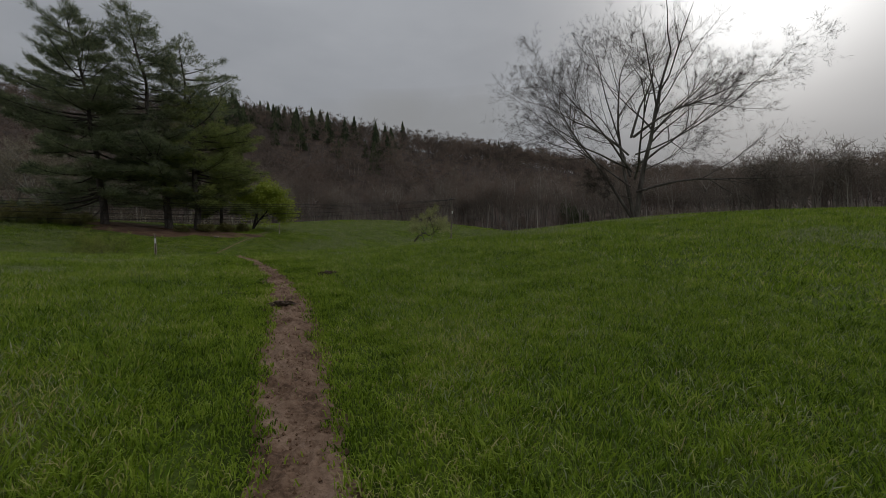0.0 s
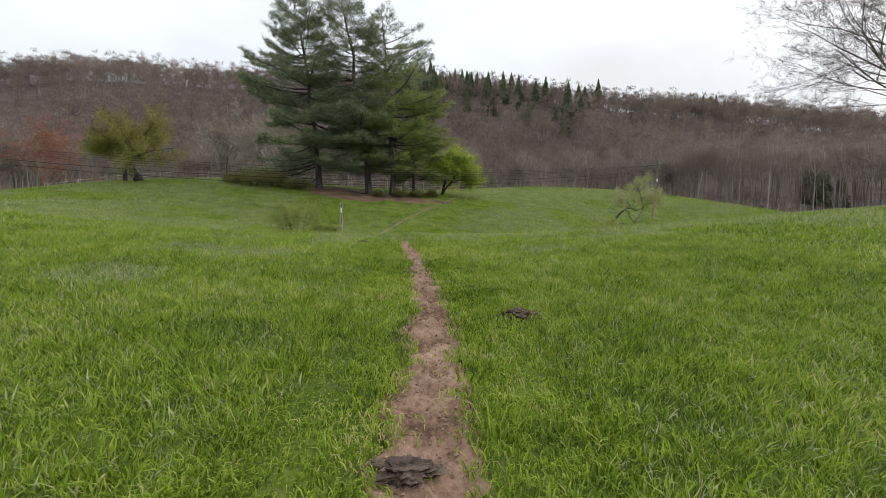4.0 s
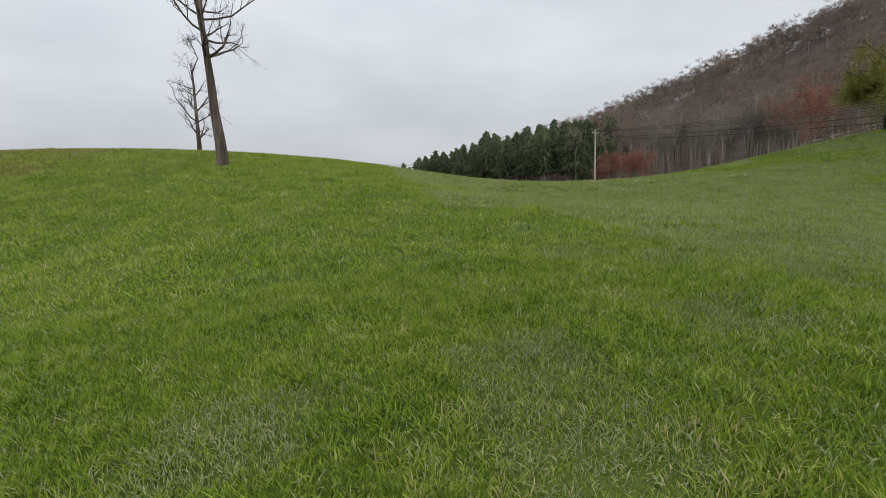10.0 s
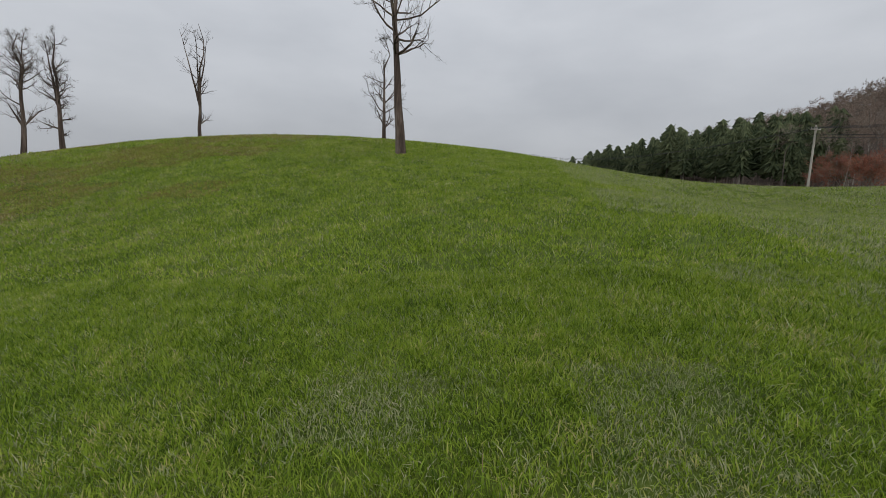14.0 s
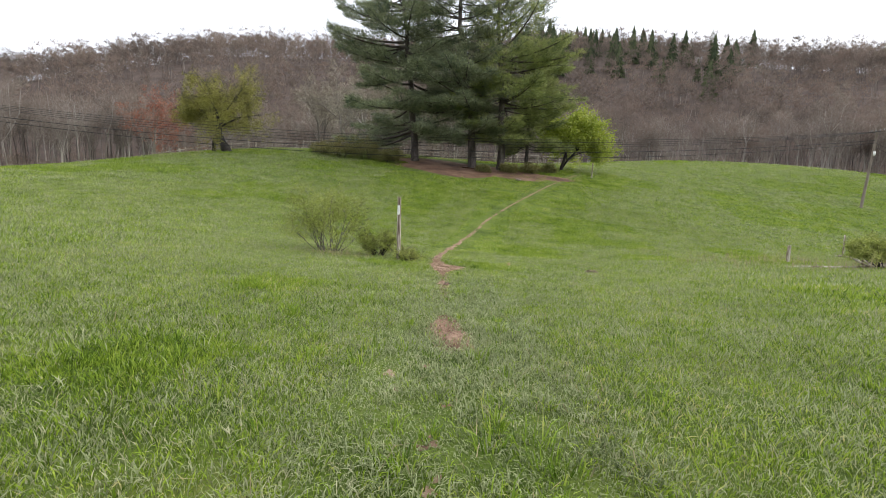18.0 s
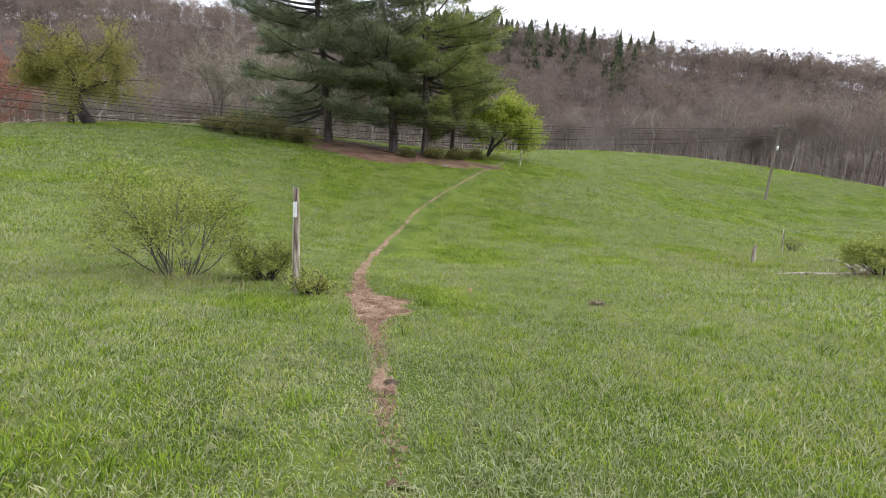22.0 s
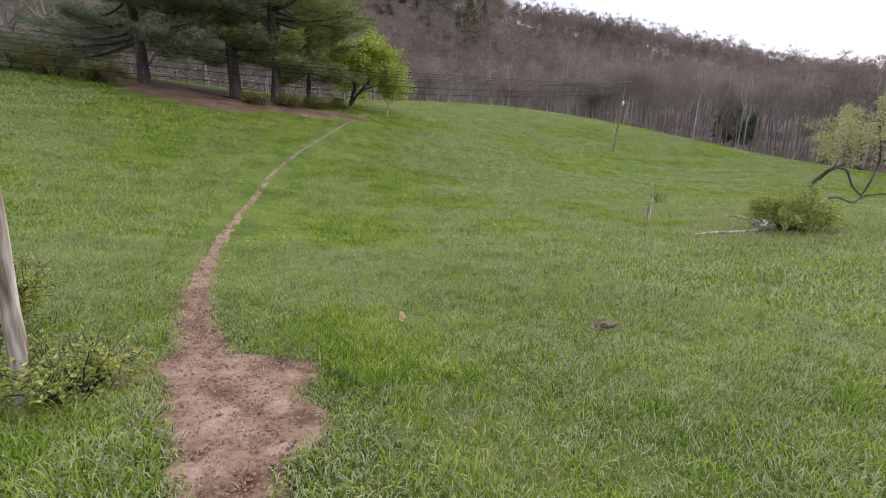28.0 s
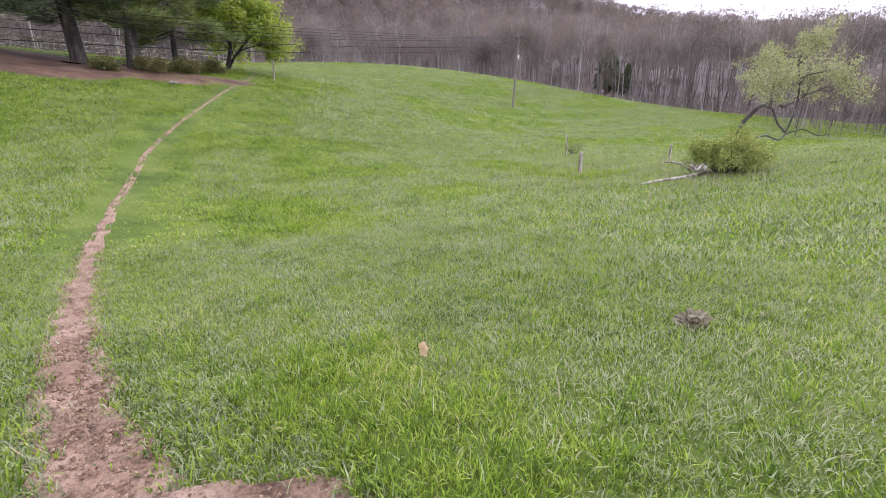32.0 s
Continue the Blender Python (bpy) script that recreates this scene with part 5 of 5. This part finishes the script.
def sow(n, x0, x1, y0, y1, density, height, width, bend, tri, along=False):
    """Blades over a field, kept with the given chance at each place. along: x is counted from the path."""
    x, y = rng.uniform(x0, x1, n), rng.uniform(y0, y1, n)
    if along:
        x = x + path_x(y)
    d = np.abs(x - path_x(y))
    keep = rng.random(n) < density(x, y, d)
    l, r = path_edges(y)
    off = x - path_x(y)
    bare = (off > -l - 0.015) & (off < r + 0.015) & (path_half(y) > 0.035)
    inside = np.minimum(off + l, r - off)
    for px, py, pr, left in [p + (0.85,) for p in PATCHES] + [(1.4, 7.6, 0.17, 0.15), (-0.66, 12.55, 0.2, 0.15), (1.5, 23.75, 0.15, 0.3)]:
        hole = np.hypot(x - px, (y - py) / 1.3) < pr * 0.8
        keep &= ~hole | (rng.random(n) < left)
    patchy = smooth(12.9, 13.3, y) * (1 - smooth(20.8, 21.6, y))
    chance = np.where(inside < 0.05, 0.5, 0.015) + 0.12 * patchy + 0.62 * smooth(28, 38, y)
    keep &= ~bare | (rng.random(n) < chance)
    x, y, d = x[keep], y[keep], d[keep]
    n = len(x)
    z = ground_z(x, y) + micro(x, y)
    clump = vnoise(x * 1.7, y * 1.7, 21) * 0.6 + vnoise(x * 5.5, y * 5.5, 22) * 0.6
    tread = 1 - 0.45 * (1 - smooth(0.12, 0.8, np.abs(x - path_x(y)))) * smooth(0.0, 0.06, path_half(y))
    h = height * (0.4 + 0.9 * clump ** 1.4) * rng.uniform(0.5, 1.25, n) * tread
    a = rng.uniform(0, 6.283, n)
    lean = bend * rng.uniform(0.2, 1.3, n) * h
    la = 6.283 * vnoise(x * 1.1, y * 1.1, 23) + rng.normal(size=n) * 1.9
    sx, sy = np.cos(a) * width / 2, np.sin(a) * width / 2
    base = np.stack([x, y, z - 0.015], 1)
    side = np.stack([sx, sy, np.zeros(n)], 1)
    dirn = np.stack([np.cos(la), np.sin(la), np.zeros(n)], 1)
    mid = base + dirn * (lean * 0.35)[:, None] + np.array([0, 0, 1]) * (h * 0.62)[:, None]
    tip = base + dirn * lean[:, None] + np.array([0, 0, 1]) * (h * (1 - 0.25 * bend))[:, None]
    if tri == 1:
        return np.stack([base - side, base + side, tip], 1).reshape(-1, 3), np.arange(3 * n).reshape(-1, 3)
    v = np.stack([base - side, base + side, mid + side * 0.75, mid - side * 0.75, tip], 1).reshape(-1, 3)
    k = np.arange(n)[:, None] * 5
    f = np.concatenate([k + [0, 1, 2], k + [0, 2, 3], k + [3, 2, 4]])
    return v, f


def tufts(n, per, x0, x1, y0, y1, chance, height, width, spread, tri):
    """Tussocks: bunches of blades that fan out from one root."""
    cx, cy = rng.uniform(x0, x1, n), rng.uniform(y0, y1, n)
    off = cx - path_x(cy)
    l, r = path_edges(cy)
    keep = (rng.random(n) < chance(cx, cy, np.abs(off))) & ((off < -l - 0.03) | (off > r + 0.03) | (path_half(cy) < 0.035))
    cx, cy = cx[keep], cy[keep]
    size = rng.uniform(0.6, 1.35, len(cx))
    cx, cy, size = np.repeat(cx, per), np.repeat(cy, per), np.repeat(size, per)
    n = len(cx)
    a, q = rng.uniform(0, 6.283, n), np.sqrt(rng.uniform(0, 1, n))
    x, y = cx + np.cos(a) * q * spread * size, cy + np.sin(a) * q * spread * size
    h = height * size * rng.uniform(0.5, 1.2, n)
    la = a + rng.normal(size=n) * 0.7
    lean = h * (0.25 + 0.75 * q) * rng.uniform(0.5, 1.2, n)
    base = np.stack([x, y, ground_z(x, y) + micro(x, y) - 0.015], 1)
    ba = rng.uniform(0, 6.283, n)
    side = np.stack([np.cos(ba), np.sin(ba), np.zeros(n)], 1) * width / 2
    way = np.stack([np.cos(la), np.sin(la), np.zeros(n)], 1)
    mid = base + way * (lean * 0.35)[:, None] + np.array([0, 0, 1]) * (h * 0.65)[:, None]
    tip = base + way * lean[:, None] + np.array([0, 0, 1]) * (h * 0.85)[:, None]
    if tri == 1:
        return np.stack([base - side, base + side, tip], 1).reshape(-1, 3), np.arange(3 * n).reshape(-1, 3)
    v = np.stack([base - side, base + side, mid + side * 0.75, mid - side * 0.75, tip], 1).reshape(-1, 3)
    k = np.arange(n)[:, None] * 5
    return v, np.concatenate([k + [0, 1, 2], k + [0, 2, 3], k + [3, 2, 4]])


def sod(size, n, height, width, tri, seed, mats, clumps):
    """A square of turf: clumped blades in several kinds of grass. mats: (material, share) of each kind."""
    r = np.random.default_rng(seed)
    v, f, kind, k0 = [], [], [], 0
    for m, (mat, share) in enumerate(mats):
        q = int(n * share)
        cx, cy = r.uniform(-0.5, 0.5, clumps) * size, r.uniform(-0.5, 0.5, clumps) * size
        big = r.uniform(0.55, 1.35, clumps)
        pick = r.integers(0, clumps, q)
        loose = r.random(q) < 0.45
        x = np.where(loose, r.uniform(-0.52, 0.52, q) * size, cx[pick] + r.normal(size=q) * 0.055 * big[pick] * (size if tri == 1 else 1))
        y = np.where(loose, r.uniform(-0.52, 0.52, q) * size, cy[pick] + r.normal(size=q) * 0.055 * big[pick] * (size if tri == 1 else 1))
        h = height * np.where(loose, r.uniform(0.35, 0.9, q), big[pick] * r.uniform(0.5, 1.15, q))
        way = np.where(loose, r.uniform(0, 6.283, q), np.arctan2(y - cy[pick], x - cx[pick]) + r.normal(size=q) * 0.8)
        lean = h * r.uniform(0.2, 1.15, q)
        a = r.uniform(0, 6.283, q)
        w = width * r.uniform(0.6, 1.3, q)
        base = np.stack([x, y, np.full(q, -0.006 if size < 2 else 0.0)], 1)
        side = np.stack([np.cos(a) * w / 2, np.sin(a) * w / 2, np.zeros(q)], 1)
        dirn = np.stack([np.cos(way), np.sin(way), np.zeros(q)], 1)
        up = np.array([0, 0, 1.0])
        mid = base + dirn * (lean * 0.3)[:, None] + up * (h * 0.52)[:, None]
        tip = base + dirn * lean[:, None] + up * (h * np.where(lean > 0.75 * h, 0.78, 0.98))[:, None]
        if tri == 1:
            v.append(np.stack([base - side, base + side, tip], 1).reshape(-1, 3))
            f.append(k0 + np.arange(3 * q).reshape(-1, 3))
        else:
            v.append(np.stack([base, mid + side, tip, mid - side], 1).reshape(-1, 3))
            k = k0 + np.arange(q)[:, None] * 4
            f.append(np.concatenate([k + [0, 1, 3], k + [1, 2, 3]]))
        k0 += len(v[-1])
        kind.append(np.full(len(f[-1]), m, np.int32))
    b = Buf()
    b.v, b.f = v, f
    me = b.mesh("sod", mats[0][0], smooth=False)
    for mat, _ in mats[1:]:
        me.materials.append(mat)
    me.polygons.foreach_set("material_index", np.concatenate(kind))
    return me


def lay(parent, me, x, y, size):
    """One square of turf laid on the slope of the ground."""
    e = size / 2
    sx, sy = (gz(x + e, y) - gz(x - e, y)) / size, (gz(x, y + e) - gz(x, y - e)) / size
    z = (gz(x + e, y) + gz(x - e, y) + gz(x, y + e) + gz(x, y - e)) / 4
    ob = part("sod", me, None, parent)
    q = Vector((0, 0, 1)).rotation_difference(Vector((-sx, -sy, 1)))
    ob.matrix_basis = Matrix.Translation((x, y, z)) @ q.to_matrix().to_4x4() @ Matrix.Rotation(radians(90) * int(rng.integers(0, 4)), 4, "Z")


LUSH = [(BLADES, 0.62), (TUFT_BLADES, 0.28), (COOL_BLADES, 0.1)]
DULL = [(COOL_BLADES, 0.4), (BLADES, 0.36), (WORN_BLADES, 0.12), (TUFT_BLADES, 0.12)]
DRY = [(BLADES, 0.4), (BROWN_BLADES, 0.6)]
NEAR = [[sod(1.0, 5000, 0.088, 0.0085, 2, 300 + i, LUSH, 70) for i in range(4)], [sod(1.0, 5400, 0.066, 0.0075, 2, 310 + i, DULL, 60) for i in range(4)]]
MIDDLE = [[sod(2.5, 4200, 0.095, 0.022, 1, 320 + i, LUSH, 60) for i in range(3)], [sod(2.5, 4200, 0.09, 0.022, 1, 330 + i, DULL, 60) for i in range(3)],
          [sod(2.5, 4200, 0.085, 0.022, 1, 360 + i, DRY, 60) for i in range(3)]]
FAR = [[sod(4.0, 2600, 0.12, 0.055, 1, 340 + i, LUSH, 60) for i in range(3)], [sod(4.0, 2600, 0.12, 0.055, 1, 350 + i, DULL, 60) for i in range(3)],
       [sod(4.0, 2600, 0.11, 0.055, 1, 370 + i, DRY, 60) for i in range(3)]]


def dullness(x, y):
    """How likely the fine dull grass is, against the lush."""
    return 0.6 * smooth(0.45, 0.65, vnoise(x * 0.25, y * 0.25, 25)) * (0.08 + 0.92 * smooth(10, 17, y)) + 0.92 * smooth(11, 15.5, y) * (1 - 0.55 * smooth(29, 40, y))


def dryness(x, y):
    """How likely the browned grass of the hilltop is."""
    return 0.9 * smooth(1, -13, y) * smooth(-2, -9, x) * (0.5 + 0.5 * smooth(0.3, 0.6, vnoise(x * 0.12, y * 0.12, 36)))


def sort_of(x, y):
    return 2 if rng.random() < dryness(x, y) else int(rng.random() < dullness(x, y))


near_turf = thing("grass", "short lush spring pasture grass beside the path", "grass", kind="stuff")
wide_turf = thing("grass", "short green grass over the rolling pasture", "grass", kind="stuff")
for row in range(32):
    y = -1.5 + row
    for side in (-1, 1):
        for col in range(6 if side < 0 else 5):
            x = float(path_x(y)) + side * (1.3 + col)
            lay(near_turf, NEAR[int(rng.random() < dullness(x, y))][int(rng.integers(0, 4))], x, y, 1.0)
for x in np.arange(-30, 27.5, 2.5):
    for y in np.arange(-22, 50.5, 2.5):
        d = abs(x - float(path_x(y)))
        if (d > 5 if -2 < y < 30.5 else d > 1.75 or y < 0) and (y > -4 or x < 2) and math.hypot(x, (y - 12) * 0.8) < 30:
            lay(wide_turf, MIDDLE[sort_of(x, y)][int(rng.integers(0, 3))], x, y, 2.5)
for x in np.arange(-74, 76, 4.0):
    for y in np.arange(-42, 101, 4.0):
        if (abs(x - float(path_x(y))) > 2.7 or y < 0 or y > 64) and math.hypot((x + 6.4) / 9.5, (y - 57.4) / 5.0) > 1 and math.hypot(x, (y - 12) * 0.8) > 27.5 and math.hypot(x, y - 22) < 82 and (y > 0 or x < -4):
            lay(wide_turf, FAR[sort_of(x, y)][int(rng.integers(0, 3))], x, y, 4.0)

dull = lambda x, y: dullness(x, y)
b = Buf()
b.add(*sow(250000, -1.0, 1.0, -1.5, 30, lambda x, y, d: 1 - 0.62 * dull(x, y), 0.09, 0.009, 1.0, 3, True))
b.add(*sow(130000, -5.2, 5.2, 29.5, 66, lambda x, y, d: 0.3 + 0.7 * smooth(0.3, 0.8, d), 0.1, 0.03, 1.0, 1, True))
tagged(part("grass", b, BLADES, smooth=False), "green grass along both edges of the path", "grass", kind="stuff")
b = Buf()
b.add(*sow(250000, -1.0, 1.0, -1.5, 30, lambda x, y, d: 0.62 * dull(x, y), 0.078, 0.008, 1.1, 3, True))
tagged(part("grass", b, COOL_BLADES, smooth=False), "dull grey-green fine grass along the path", "grass", kind="stuff")
b = Buf()
b.add(*sow(70000, -1.6, 1.6, 12.8, 28, lambda x, y, d: np.exp(-(d / 0.75) ** 2) * smooth(12.8, 15.5, y), 0.05, 0.011, 1.3, 1, True))
b.add(*sow(16000, -0.7, 0.7, 26, 63, lambda x, y, d: np.exp(-(d / 0.4) ** 2), 0.06, 0.02, 1.1, 1, True))
tagged(part("grass", b, WORN_BLADES, smooth=False), "short pale trampled grass beside the path", "grass", kind="stuff")
b = Buf()
lush = lambda x, y: 0.15 + 0.85 * smooth(0.45, 0.75, vnoise(x * 1.1, y * 1.1, 26))
b.add(*tufts(2600, 24, -5, 4.6, -0.8, 27, lambda x, y, d: lush(x, y) * (1 - 0.4 * smooth(15, 20, y)), 0.125, 0.009, 0.07, 3))
b.add(*tufts(5000, 16, -14, 12, -6, 36, lambda x, y, d: lush(x, y) * smooth(3.5, 5, d) * np.exp(-(d / 9) ** 2), 0.12, 0.014, 0.12, 1))
tagged(part("grass_tufts", b, TUFT_BLADES, smooth=False), "taller bright green tufts standing out of the pasture", "grass", kind="stuff")
b = Buf()
b.add(*sow(9000, -3.5, 4.5, -0.5, 30, lambda x, y, d: vnoise(x * 1.3, y * 1.3, 31) ** 3, 0.16, 0.006, 1.4, 3))
b.add(*sow(14000, -12, 11, -4, 36, lambda x, y, d: vnoise(x * 0.7, y * 0.7, 33) ** 3, 0.13, 0.014, 1.4, 1))
b.add(*sow(900, -5.7, -3.4, 22.7, 24.3, lambda x, y, d: np.exp(-((x + 4.6) / 0.7) ** 2 - ((y - 23.2) / 0.5) ** 2), 0.3, 0.007, 0.9, 3))
b.add(*sow(2600, 5, 15, 27, 36, lambda x, y, d: vnoise(x * 0.8, y * 0.8, 32) ** 2, 0.45, 0.012, 0.5, 3))
b.add(*sow(110000, -34, -4, -30, 2, lambda x, y, d: smooth(0.25, 0.65, vnoise(x * 0.16, y * 0.16, 35)) * smooth(8, 17, np.hypot(x, y - 9)), 0.13, 0.03, 1.3, 1))
tagged(part("dead_stalks", b, STRAW, smooth=False), "scattered dead straw-coloured grass stalks", "grass", kind="stuff")

# ---- crumbs of earth on and beside the path
n = 15000
y = np.concatenate([rng.uniform(-1, 27, 8000), rng.uniform(20.8, 26.5, 7000)])
w = path_half(y)
l, r = path_edges(y)
keep = (w > 0.03) & (rng.random(n) < 0.25 + 2.2 * (l + r))
y, l, r = y[keep], l[keep], r[keep]
n = len(y)
q = np.clip(rng.normal(0.5, 0.34, n), -0.2, 1.2)
x = path_x(y) - l + (l + r) * q
size = 0.004 + 0.01 * rng.random(n) ** 2.5
shape8 = np.array([(1, 0, 0), (-1, 0, 0), (0, 1, 0), (0, -1, 0), (0, 0, 0.8), (0, 0, -0.8)])
v = shape8[None] * size[:, None, None] * rng.uniform(0.6, 1.4, (n, 6, 1))
a = rng.uniform(0, 6.283, n)
ca, sa = np.cos(a)[:, None], np.sin(a)[:, None]
z = ground_z(x, y) + micro(x, y) - 0.012
v = np.stack([v[..., 0] * ca - v[..., 1] * sa + x[:, None], v[..., 0] * sa + v[..., 1] * ca + y[:, None], v[..., 2] + z[:, None]], -1)
oct_f = np.array([(0, 2, 4), (2, 1, 4), (1, 3, 4), (3, 0, 4), (2, 0, 5), (1, 2, 5), (3, 1, 5), (0, 3, 5)])
b = Buf()
b.add(v.reshape(-1, 3), (oct_f[None] + 6 * np.arange(n)[:, None, None]).reshape(-1, 3))
tagged(part("dirt_crumbs", b, CRUMB, smooth=False), "loose dark and tan crumbs of earth on the path", "dirt", kind="stuff")
